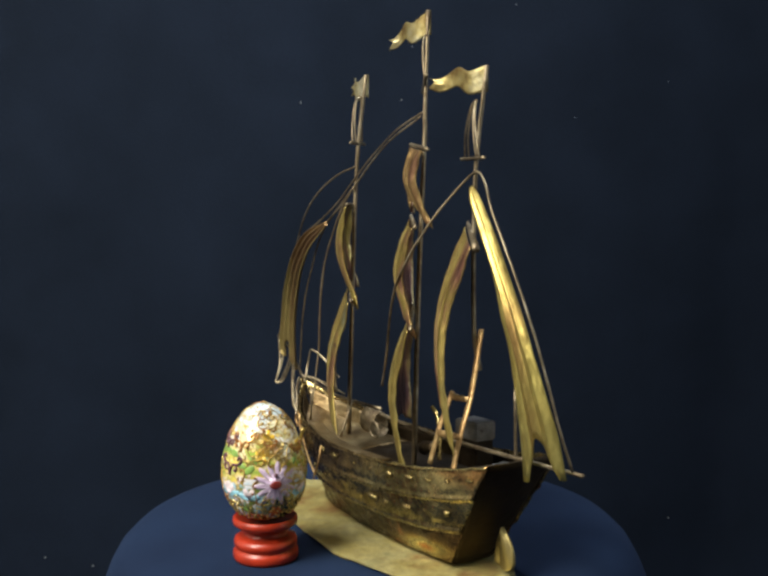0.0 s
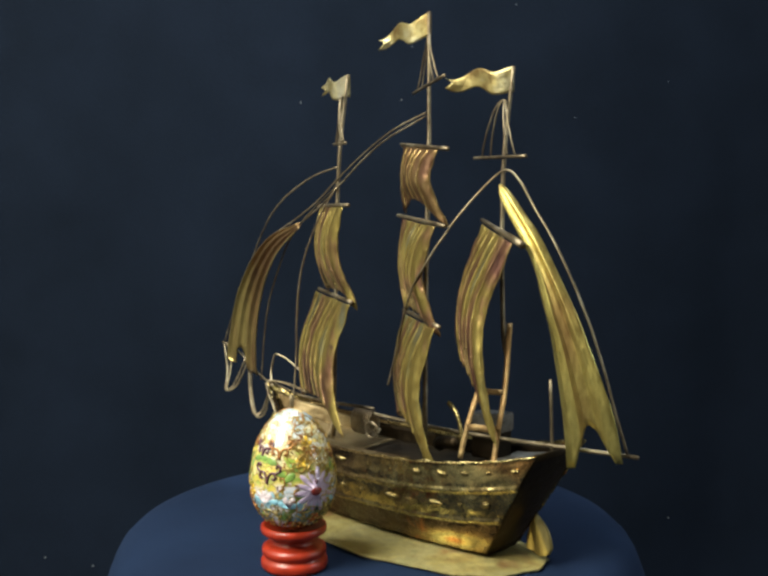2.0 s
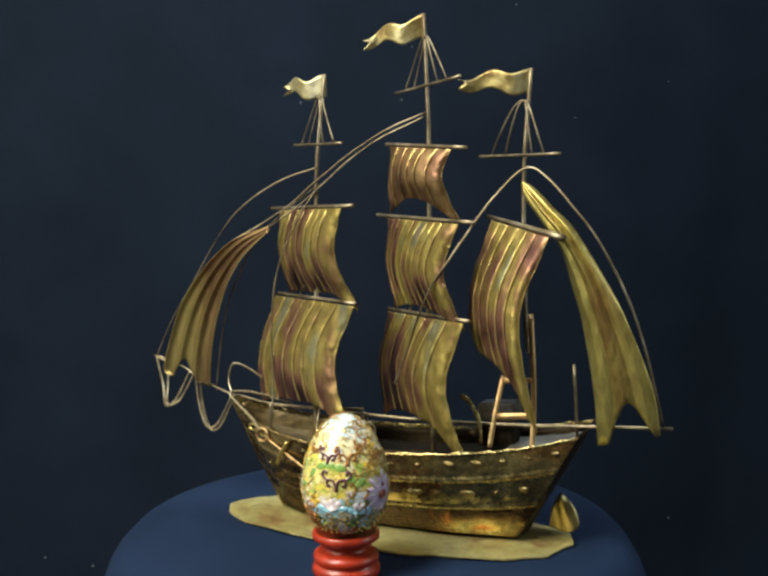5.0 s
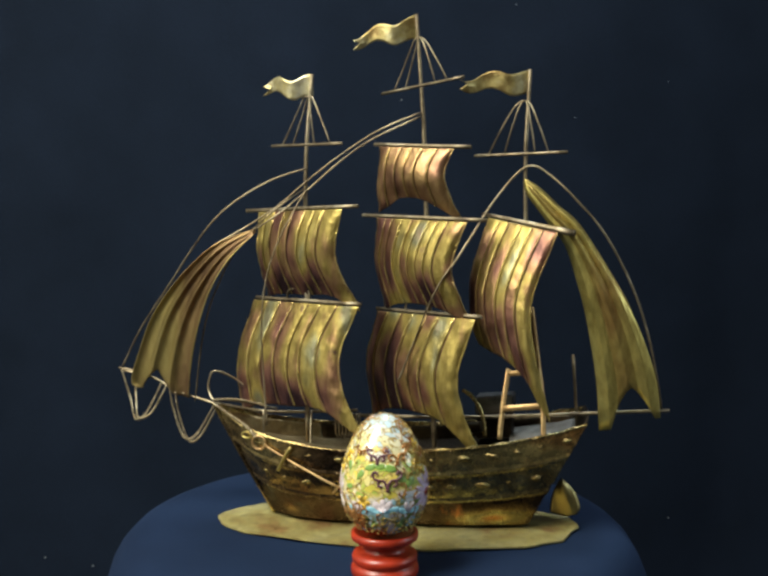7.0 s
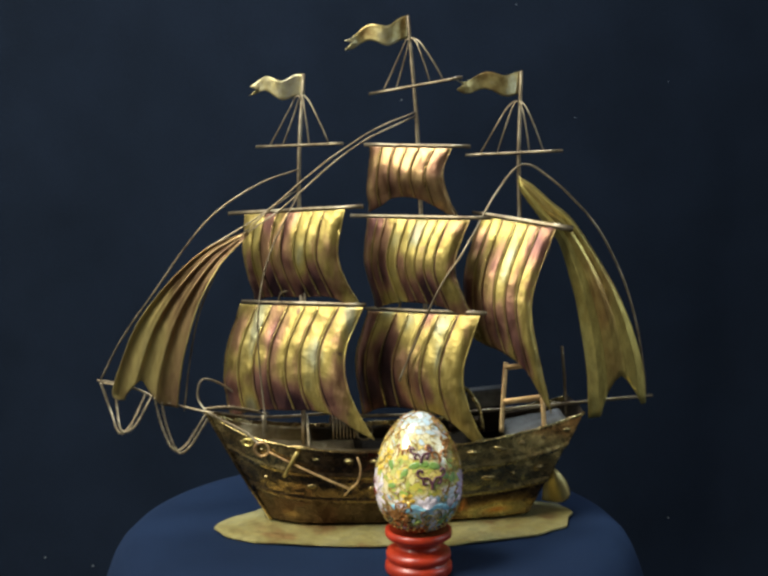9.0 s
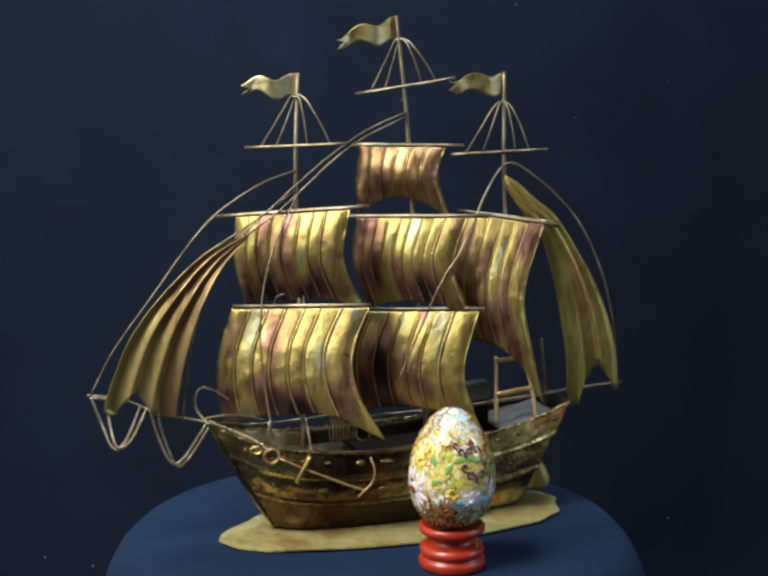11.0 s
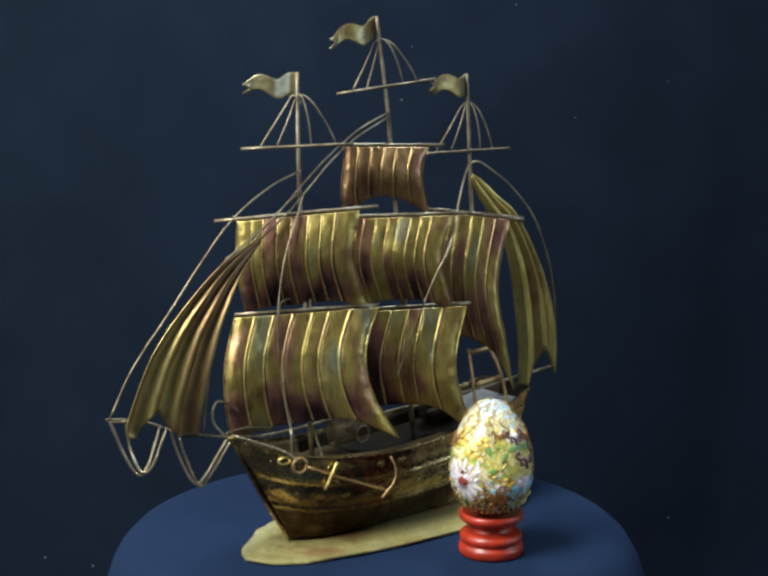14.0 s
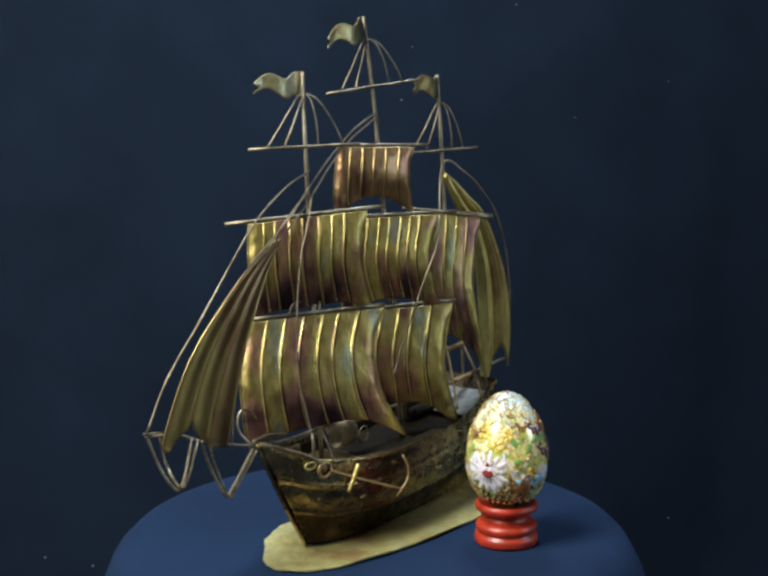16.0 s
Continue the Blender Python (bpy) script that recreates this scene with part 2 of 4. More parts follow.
def soft_list(pairs, x):
    """Smooth value of x through the pairs."""
    xs, ys = [p[0] for p in pairs], [p[1] for p in pairs]
    if x <= xs[0]:
        return ys[0]
    if x >= xs[-1]:
        return ys[-1]
    i = max(j for j in range(len(xs)) if xs[j] <= x)
    i = min(i, len(xs) - 2)
    h = xs[i + 1] - xs[i]

    def slope(j):
        if j in (0, len(xs) - 1):
            k = min(j, len(xs) - 2)
            return (ys[k + 1] - ys[k]) / (xs[k + 1] - xs[k])
        return (ys[j + 1] - ys[j - 1]) / (xs[j + 1] - xs[j - 1])
    t = (x - xs[i]) / h
    return ((2 * t ** 3 - 3 * t * t + 1) * ys[i] + (t ** 3 - 2 * t * t + t) * h * slope(i)
            + (-2 * t ** 3 + 3 * t * t) * ys[i + 1] + (t ** 3 - t * t) * h * slope(i + 1))


# ---- setting ----
def box_mesh(name, lo, hi, material, kind_label="", bevel=0.0):
    bm = bmesh.new()
    bmesh.ops.create_cube(bm, size=1)
    for v in bm.verts:
        v.co = Vector([(lo[i] + hi[i]) / 2 + v.co[i] * (hi[i] - lo[i]) for i in range(3)])
    if bevel:
        bmesh.ops.bevel(bm, geom=bm.edges[:], offset=bevel, segments=2, affect="EDGES")
    me = bpy.data.meshes.new(name)
    bm.to_mesh(me)
    bm.free()
    me.materials.append(material)
    return new(name, me)


def backdrop_y(x, z):
    # cloth leans away at lower right; the shadow there is put into its shape
    lean = 0.48 * max(0.0, min(0.45, x)) * (0.30 - max(-0.35, min(0.65, z)))
    return 0.62 + 0.04 * x + 0.34 * max(0.0, min(0.35, x - 0.08)) ** 2 + lean + 0.008 * noise.noise(Vector((x * 3.5, z * 0.5, 3))) + 0.003 * noise.noise(Vector((x * 11, z, 9)))


LINT_AT = ((0.0329, 0.2667, 1.0), (-0.0772, 0.2643, 0.9), (0.0449, 0.3241, 0.8), (0.2268, 0.2463, 0.7), (0.3337, 0.2854, 0.7), (0.1583, 0.3689, 0.9),
           (-0.3762, -0.2463, 1.2), (-0.3231, -0.2575, 1.3), (0.3743, -0.2612, 1.1))


def build_lint():
    """Pale specks of lint that cling to the backdrop."""
    bm = bmesh.new()
    bmesh.ops.create_icosphere(bm, subdivisions=2, radius=1)
    for v in bm.verts:
        v.co *= 1 + 0.35 * noise.noise(v.co * 1.7)
    me = bpy.data.meshes.new("lint_speck")
    bm.to_mesh(me)
    bm.free()
    me.materials.append(LINT)
    for x, z, w in LINT_AT:
        ob = new("lint_speck", me)
        ob.matrix_basis = Matrix.LocRotScale((x, backdrop_y(x, z) - 0.0012, z), Euler((0, x * 9, 0)), (0.0011 * w, 0.0006, 0.0008 * w))
        tagged(ob, "pale speck of lint clinging to the dark backdrop", "lint", "lint on the backdrop")


def build_room():
    for name, lo, hi in (("wall_north", (-2.1, 1.5, -0.8), (2.1, 1.6, 1.9)), ("wall_south", (-2.1, -5.1, -0.8), (2.1, -5.0, 1.9)),
                         ("wall_east", (2.0, -5.0, -0.8), (2.1, 1.5, 1.9)), ("wall_west", (-1.6, -5.0, -0.8), (-1.5, 1.5, 1.9))):
        tagged(box_mesh(name, lo, hi, PAINT), "plain grey painted wall of a dim room", "wall", kind="structure")
    tagged(box_mesh("floor", (-2.1, -5.1, -0.85), (2.1, 1.6, -0.8), BOARD), "dark grey floor of the dim room", "floor", kind="structure")
    tagged(box_mesh("ceiling", (-2.1, -5.1, 1.9), (2.1, 1.6, 1.95), PAINT), "plain painted ceiling of the dim room", "ceiling", kind="structure")
    # backdrop: hanging cloth with very shallow folds
    rows = []
    for i in range(40):
        z = -0.79 + 2.3 * i / 39
        rows.append([Vector((-0.72 + 1.82 * j / 99, backdrop_y(-0.72 + 1.82 * j / 99, z), z)) for j in range(100)])
    ob = grid_sheet("backdrop", rows, 0.002, BLACK, None)
    tagged(ob, "black-navy cloth backdrop hanging behind the turntable", "backdrop", kind="structure")


build_room()
build_lint()


# ---- turntable with its cloth ----
def build_table():
    base = new("turntable")
    tagged(base, "round turntable draped with dark navy blue cloth", "turntable")
    prof = [(0.0005, 0.0), (0.04, 0), (0.08, 0), (0.11, 0), (0.134, -0.0004), (0.144, -0.0014), (0.1515, -0.004), (0.1575, -0.010), (0.162, -0.018),
            (0.167, -0.032), (0.175, -0.06), (0.181, -0.10), (0.181, -0.16), (0.183, -0.26)]
    seg = 160
    verts, faces = [], []
    for r, z in prof:
        for k in range(seg):
            a = math.tau * k / seg
            drop = min(1.0, max(0.0, -z / 0.10))
            fold = drop * (0.0035 * math.sin(9 * a + 0.6) + 0.002 * math.sin(23 * a + 2))
            wr = 0.0 if r > 0.135 else 0.0007 * noise.noise(Vector((math.cos(a) * r * 22, math.sin(a) * r * 22, 1))) * (r / 0.135)
            verts.append(((r + fold) * math.cos(a), (r + fold) * math.sin(a), z + min(0, wr)))
    for i in range(len(prof) - 1):
        for k in range(seg):
            a, b = i * seg + k, i * seg + (k + 1) % seg
            faces.append((a + seg, b + seg, b, a))
    faces.append(tuple(range(seg)))
    mesh_part("cloth_cover", verts, faces, NAVY, base, "matt navy cloth with soft rounded edge")
    lathe("pedestal", [(0.10, -0.80), (0.10, -0.78), (0.03, -0.76), (0.03, -0.05), (0.125, -0.03), (0.125, -0.006)], BOARD, base)
    return base


table = build_table()


# ---- the ship ----
FWD = Vector((-0.5446, -0.8387, 0))     # the way the square sails belly
ship = new("model_ship")
tagged(ship, "handmade three-masted sailing ship of heat-tinted brass sheet", "model ship")

# starboard gunwale, port gunwale and the two bottom edges, from bow to stern
GUN_S = [(-101.5, 7, 71.5), (-77, -9.3, 61.2), (-45, -21, 55.7), (-10, -26.8, 53.5), (30, -27.5, 54.5), (65, -25.5, 57.5), (98, -19.5, 62), (129, -13, 69)]
GUN_P = [(-101.5, 8, 71.5), (-76, 21, 63), (-42, 30, 57), (-8, 37, 54.5), (32, 39, 54.5), (67, 38, 57.5), (100, 36, 62), (131, 33, 69)]
BOT_S = [(-63, 4, 4), (-50, -2, 3), (-33, -6, 3), (-10, -9, 3), (18, -10, 3), (45, -10.5, 3), (70, -10, 3.5), (94, -9, 4.5)]
BOT_P = [(-63, 5, 4), (-50, 9, 3), (-33, 14, 3), (-10, 17, 3), (18, 19, 3), (45, 19, 3), (70, 18, 3.5), (96, 15, 4.5)]


def side_point(gun, bot, a, h, out=0.0):
    """A place on the planking: a from bow to stern, h from the bottom edge to the gunwale."""
    g, b = curve_points(gun, 8), curve_points(bot, 8)
    i = a * (len(g) - 1)
    k = min(int(i), len(g) - 2)
    p, q = g[k].lerp(g[k + 1], i - k), b[k].lerp(b[k + 1], i - k)
    sgn = -1 if gun is GUN_S else 1
    belly = math.sin(math.pi * min(1, h)) * 4.0 * min(1, 4 * a, 6 * (1 - a) + 0.25)
    return q.lerp(p, h) + Vector((0, sgn * (belly + out), 0))


def strake_lap(h):
    """How far the lapped strakes stand out at a height of the planking, each with a rolled lower edge."""
    u = (h * 3.0) % 1.0
    return 2.0 * (1 - u) + 1.0 * math.exp(-((u - 0.07) / 0.05) ** 2) if 0.02 < h < 0.97 else 0.4


def build_hull():
    for gun, bot, side in ((GUN_S, BOT_S, -1), (GUN_P, BOT_P, 1)):
        rows, pan = [], []
        for i in range(61):
            h = i / 60
            row = []
            for j in range(97):
                a = j / 96
                p = side_point(gun, bot, a, h, strake_lap(h))
                edge = max(0, h - 0.85) / 0.15
                row.append(mm(p) + Vector((0, 0.0007 * noise.noise(p * 0.09) + 0.0005 * noise.noise(p * 0.22), 0.0013 * edge * noise.noise(p * 0.12))))
                # each strake has its own tone: sooty amidships, straw-gold aft, copper-red low on the quarter
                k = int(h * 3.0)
                # the lowest strake's strong drop paints in the shade under the hull
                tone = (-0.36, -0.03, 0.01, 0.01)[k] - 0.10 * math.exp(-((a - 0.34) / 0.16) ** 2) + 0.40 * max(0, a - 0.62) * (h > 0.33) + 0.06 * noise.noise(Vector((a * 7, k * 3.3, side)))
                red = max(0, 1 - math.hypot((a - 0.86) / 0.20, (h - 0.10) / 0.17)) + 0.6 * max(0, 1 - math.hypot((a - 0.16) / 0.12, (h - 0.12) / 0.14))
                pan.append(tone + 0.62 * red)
            rows.append(row)
        grid_sheet("hull_side", rows, 0.0011, HULL, ship, "brass planking with soldered lapped strakes, dark patina and lowest strake shaded in colour", pan)
    # inside of the bulwarks; the dark linings paint in the shade within the hull
    for gun, bot, lo, hi, tone, label in ((GUN_S, BOT_S, 0.04, 0.98, DARK, "dark inner face of the planking with hull shade in its colour"), (GUN_P, BOT_P, 0.03, 0.30, DECK, "tan brass inner face of the bow planking"),
                                          (GUN_P, BOT_P, 0.302, 0.98, DARK, "dark inner face of the planking with hull shade in its colour")):
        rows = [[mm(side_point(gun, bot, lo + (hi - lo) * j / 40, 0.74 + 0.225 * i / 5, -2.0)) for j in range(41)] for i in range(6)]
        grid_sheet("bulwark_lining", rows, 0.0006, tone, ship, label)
    # stern face
    rows = []
    for i in range(13):
        h = i / 12
        a, b = side_point(GUN_S, BOT_S, 1, h), side_point(GUN_P, BOT_P, 1, h)
        rows.append([mm(a.lerp(b, j / 12) + Vector((-1.2, 0, 0)) + Vector((2.0 * math.sin(math.pi * j / 12), 0, 0))) for j in range(13)])
    grid_sheet("transom", rows, 0.0011, DARK, ship, "dark brass flat stern plate")
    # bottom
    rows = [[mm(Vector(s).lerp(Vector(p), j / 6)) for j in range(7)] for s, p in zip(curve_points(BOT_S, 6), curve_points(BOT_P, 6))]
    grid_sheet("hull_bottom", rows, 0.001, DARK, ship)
    # deck, set below the gunwale: a tan sheet forward, aft a dark one with shade in its colour
    for lo, hi, tone, name, label in ((0.03, 0.42, DECK, "fore_deck", "tan brass deck sheet with burnt edges"), (0.422, 0.985, DARK, "after_deck", "dark brass deck sheet with hull shade in its colour")):
        rows = []
        for k in range(25):
            a = lo + (hi - lo) * k / 24
            s, p = side_point(GUN_S, BOT_S, a, 0.80), side_point(GUN_P, BOT_P, a, 0.80)
            rows.append([mm(s.lerp(p, j / 14) + Vector((0, 0, 0.6 * noise.noise(Vector((a * 20, j * .6, 2)))))) for j in range(15)])
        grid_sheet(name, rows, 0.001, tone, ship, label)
    # solder-washed sheet over the stern
    rows = []
    for k in range(13):
        a = 0.80 + 0.185 * k / 12
        s, p = side_point(GUN_S, BOT_S, a, 0.88, -1.5), side_point(GUN_P, BOT_P, a, 0.88, -1.5)
        rows.append([mm(s.lerp(p, j / 10) + Vector((0, 0, 0.7 * noise.noise(Vector((a * 24, j * .5, 8)))))) for j in range(11)])
    grid_sheet("quarter_deck", rows, 0.001, PALE, ship, "pale solder-washed sheet over the stern")
    # pale ledge inside the starboard gunwale, and the folded stem
    rows = []
    for k in range(25):
        p = side_point(GUN_S, BOT_S, 0.26 + 0.36 * k / 24, 0.965, -2.4)
        rows.append([mm(p + Vector((0, j * 2.4, -0.25 * j + 0.5 * noise.noise(Vector((k * 0.6, j, 4)))))) for j in range(5)])
    grid_sheet("deck_ledge", rows, 0.001, DECK, ship, "tan ledge of sheet inside the gunwale")
    bar("stem", [(-102.5, 7, 72.5), (-93.5, 6.5, 55), (-80, 5.5, 30), (-64, 4, 3.5)], 1.2, HULL, ship)
    # raised lines along the planking
    for h, r in ((0.985, 0.65), (0.66, 0.55), (0.33, 0.45)):
        pts = [side_point(GUN_S, BOT_S, k / 60, h, strake_lap(h) + 0.55 + 0.18 * noise.noise(Vector((k * 0.21, h * 9, 3)))) for k in range(2, 61)]
        bar("rubbing_strake", pts, r, HULL, ship, "", 2)
        if h > 0.65:
            bar("rubbing_strake", [side_point(GUN_P, BOT_P, k / 30, h, 1.1) for k in range(1, 31)], r, HULL, ship, "", 2)
    # rivets and square bosses
    bm = bmesh.new()
    bmesh.ops.create_uvsphere(bm, u_segments=10, v_segments=6, radius=1)
    dome = bpy.data.meshes.new("rivet")
    bm.to_mesh(dome)
    bm.free()
    dome.polygons.foreach_set("use_smooth", [True] * len(dome.polygons))
    dome.materials.append(BOSS)
    rng = random.Random(4)
    for h, count, size, lo, hi in ((0.87, 13, 2.5, 0.10, 0.97), (0.53, 11, 2.4, 0.13, 0.93)):
        for k in range(count):
            p = side_point(GUN_S, BOT_S, lo + (hi - lo) * (k + rng.uniform(-0.12, 0.12)) / (count - 1), h, strake_lap(h) + 0.4)
            ob = new("rivet", dome)
            ob.parent = ship
            w = size * rng.uniform(0.4, 1.1)
            ob.matrix_basis = Matrix.LocRotScale(mm(p), Euler((0, rng.uniform(-0.2, 0.2), 0)), Vector((w * rng.uniform(1.2, 2.2), w * 0.7, w * 0.8)) / 1000)


def build_plate():
    outline = [(-98, -2), (-95, -15), (-76, -29), (-45, -40), (-7, -47), (35, -51), (66, -46), (95, -40), (114, -27), (124, -4), (121, 13), (104, 23),
               (72, 30), (30, 38), (-10, 42), (-43, 41), (-66, 33), (-82, 20), (-92, 14)]
    bm = bmesh.new()
    rings = []
    for s in (1.0, 0.97, 0.8, 0.55, 0.3):
        ring = []
        for i, (x, y) in enumerate(outline):
            x2, y2 = outline[(i + 1) % len(outline)]
            for k in range(4):
                px, py = x + (x2 - x) * k / 4, y + (y2 - y) * k / 4
                jag = 1.0 + 0.020 * noise.noise(Vector((px * 0.11, py * 0.11, 5)))
                qx, qy = 13 + (px - 13) * s * jag, -4 + (py + 4) * s * jag
                z = 2.2 + (1.3 * noise.noise(Vector((qx * 0.03, qy * 0.03, 7))) + 0.25 * noise.noise(Vector((qx * 0.12, qy * 0.12, 1)))) * (1 if s > 0.6 else 0.3)
                ring.append(bm.verts.new((qx / 1000, qy / 1000, max(1.0, z) / 1000)))
        rings.append(ring)
    n = len(rings[0])
    for a, b in zip(rings, rings[1:]):
        for i in range(n):
            bm.faces.new((a[i], a[(i + 1) % n], b[(i + 1) % n], b[i]))
    bm.faces.new(rings[-1])
    bmesh.ops.recalc_face_normals(bm, faces=bm.faces[:])
    got = bmesh.ops.extrude_face_region(bm, geom=bm.faces[:])
    for v in got["geom"]:
        if isinstance(v, bmesh.types.BMVert):
            v.co.z -= 0.0010
    bmesh.ops.recalc_face_normals(bm, faces=bm.faces[:])
    me = bpy.data.meshes.new("base_plate")
    bm.to_mesh(me)
    bm.free()
    me.materials.append(PLATE)
    # brown solder burns and the hull's contact shade, painted as one ellipse on the plate
    burnt = me.attributes.new("panel", "FLOAT", "POINT")
    burnt.data.foreach_set("value", [-0.15 * max(0.0, 1 - math.hypot((v.co.x - 0.015) / 0.105, (v.co.y - 0.002) / 0.038)) for v in me.vertices])
    ob = new("base_plate", me)
    ob.parent = ship
    tagged(ob, "pale hand-cut brass plate with uneven hammered edge")


def build_rudder():
    rows = []
    for i in range(17):
        v = i / 16
        lo, hi = 108.5 + 7.0 * v ** 3, 127.0 - 3.0 * v - 9.0 * v ** 3 - 2.0 * max(0, 0.15 - v) / 0.15
        z = 5.5 + 22.5 * v
        rows.append([mm((lo + (hi - lo) * j / 10, 8 + 1.2 * math.sin(j * 0.6 + 2 * v), z + (2.2 * math.sin(math.pi * j / 10) - 1.5) * (1 - v) * -1)) for j in range(11)])
    grid_sheet("rudder", rows, 0.0011, SMOKED, ship, "fan-shaped dull brass rudder")


build_hull()
build_plate()
build_rudder()


# ---- masts, yards and sails ----
def sail(parent, A, B, left, right, lens, prof, panels, seed, far_belly=1.0, material=SAIL, burn=0.0, tone=0.0):
    """A square sail of bent sheet, hung from the yard A to B. left, right: its edges (drop, distance from A along the yard);
    lens: how far it falls, across its width; prof: how far it bellies at each drop."""
    A, B = Vector(A), Vector(B)
    U = (B - A).normalized()
    rng = random.Random(seed)
    tint = [(0.14 if k % 2 else -0.06) * rng.uniform(0.1, 1.0) for k in range(panels + 1)]
    steps = [0, 0.022, 0.045, 0.07, 0.10, 0.13, 0.18, 0.28, 0.42, 0.58, 0.72, 0.82, 0.87, 0.90, 0.93, 0.955, 0.978]
    # the last panel is the broad plain hem
    marks = [0.0] + [0.80 * (k + rng.uniform(-0.16, 0.16)) / (panels - 1) for k in range(1, panels - 1)] + [0.80, 1.0]
    tint[panels - 1] = 0.02
    cols = [marks[k] + (marks[k + 1] - marks[k]) * q for k in range(panels) for q in steps] + [1.0]
    nc, nr = len(cols), 56
    rows, pan, rub = [], [], []
    for i in range(nr):
        v = i / (nr - 1)
        row = []
        for j in range(nc):
            s = cols[j]
            L = soft_list(lens, s)
            drop = 1.2 + v * L
            al = soft_list(left, drop) + (soft_list(right, drop) - soft_list(left, drop)) * s
            k = min(panels - 1, j // len(steps))
            u = (s - marks[k]) / (marks[k + 1] - marks[k])
            w = min(u, 1 - u)
            wide = 6.5 * (marks[k + 1] - marks[k])
            w = w * wide if k == panels - 1 else w
            # a bead along each seam with a groove beside it; the strips between lie nearly flat
            ridge = 0.95 * math.exp(-(w / 0.034) ** 2) - 0.40 * math.exp(-((w - 0.085) / 0.028) ** 2) + 0.12 * math.sin(math.pi * u)
            d = soft_list(prof, drop) * (far_belly + (1 - far_belly) * min(1, 1.6 * s)) + 1.4 * math.sin(math.pi * s) * math.sin(math.pi * v) + ridge * min(1, v * 5 + 0.2) + 0.35 * noise.noise(Vector((al * 0.12, drop * 0.12, seed)))
            if abs(2 * s - 1) > 0.84:
                d += 0.7 * noise.noise(Vector((al * 0.12, drop * 0.11, seed + 5))) + 0.3 * noise.noise(Vector((al * 0.3, drop * 0.29, seed + 9)))
            curl = 3.2 * (max(0, abs(2 * s - 1) - 0.86) / 0.14) ** 1.4 * min(1, v * 4 + 0.3)
            p = A + U * al + FWD * (d + 1.3 - curl) + Vector((0, 0, -drop))
            row.append(mm(p))
            # dark band painted in as the shade of the groove beside each seam
            groove_shade = 0.62 * math.exp(-((u - 0.085) / 0.026) ** 2) * (0.7 + 0.6 * noise.noise(Vector((k * 3.1, v * 5, seed)))) if s < 0.98 else 0
            rub.append(0.75 * math.exp(-(w / 0.030) ** 2) * max(0, min(1, 0.6 + 0.9 * noise.noise(Vector((k * 5.3, v * 4, seed + 7))))) if 0.02 < s < 0.985 else 0.3)
            # foot of the sail: burnt tint together with painted-in shading of its lower half
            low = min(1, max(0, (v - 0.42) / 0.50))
            char_shade = 0.32 * low * low * (3 - 2 * low) * max(0, 0.65 + 1.1 * noise.noise(Vector((s * 5, v * 2.5, seed)))) * min(1, max(0, (0.92 - s) / 0.12))
            pan.append(tone + tint[k] - groove_shade - char_shade - burn * max(0, 1 - abs(s - 0.25) / 0.3) * min(1, 2.5 * v) - 0.02 + 0.20 * noise.noise(Vector((s * 6, v * 3.0, seed + 3))))
        rows.append(row)
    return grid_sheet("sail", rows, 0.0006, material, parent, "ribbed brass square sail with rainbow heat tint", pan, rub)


def flag(parent, head, tip, high, seed, wave=2.0, bite=5.0):
    """A forked pennant of wavy sheet from the mast head to its tip."""
    H, T = Vector(head), Vector(tip)
    rows = []
    side = (T - H).cross(Vector((0, 0, 1))).normalized()
    for i in range(9):
        v = i / 8
        row = []
        for j in range(29):
            s = j / 28
            hgt = high * (1 - 0.60 * s ** 1.3)
            run = s * (1 - bite / (T - H).length * (1 - abs(2 * v - 1)) * (s > 0.75) * (s - 0.75) * 4)
            p = H.lerp(T, run) + Vector((0, 0, -hgt * v + (0.28 * high * (1 - s) ** 0 - 0.28 * high) + 1.1 * wave * math.sin(s * 9.5 + 0.8 + seed) * min(1, s * 3)))
            row.append(mm(p + side * wave * 0.9 * math.sin(s * 8 + 0.6 + seed)))
        rows.append(row)
    return grid_sheet("flag", rows, 0.0005, PENNANT, parent, "wavy forked brass pennant")


def crosstree(parent, A, B, mast_top, wires, both=False):
    bar("crosstree", [A, B], 0.95, WIRE, parent)
    A, B, T = Vector(A), Vector(B), Vector(mast_top)
    for s in wires:
        foot = A.lerp(B, s) + Vector((0, 0, 0.9))
        lift = Vector((0, 0, 2.2)) if s in (wires[0], wires[-1]) else Vector((0, 0, -1.0))
        knee = T + lift + (foot - T) * 0.16 + Vector((0, 0, 2.6))
        knee2 = T + lift + (foot - T) * 0.36 + Vector((0, 0, 1.2))
        line = [T + FWD * 0.9, knee, knee2, foot.lerp(knee2, 0.4), foot]
        if s > 0.5 or both:
            # the after legs spring out in an arch
            drop = Vector((0, 0, T.z - foot.z))
            flat = foot + drop
            line = [T + FWD * 0.9 + Vector((0, 0, 1.0))] + [T.lerp(flat, x) - drop * y + Vector((0, -10 * x * (1 - x), 0)) for x, y in ((0.12, -0.03), (0.32, 0.11), (0.58, 0.42), (0.82, 0.74))] + [foot]
        bar("shroud", line, 0.5, WIRE, parent)


def yard(parent, A, B, r=1.25, taper=1.0):
    bar("yard", [A, B], r, WIRE, parent, "", 6, taper)


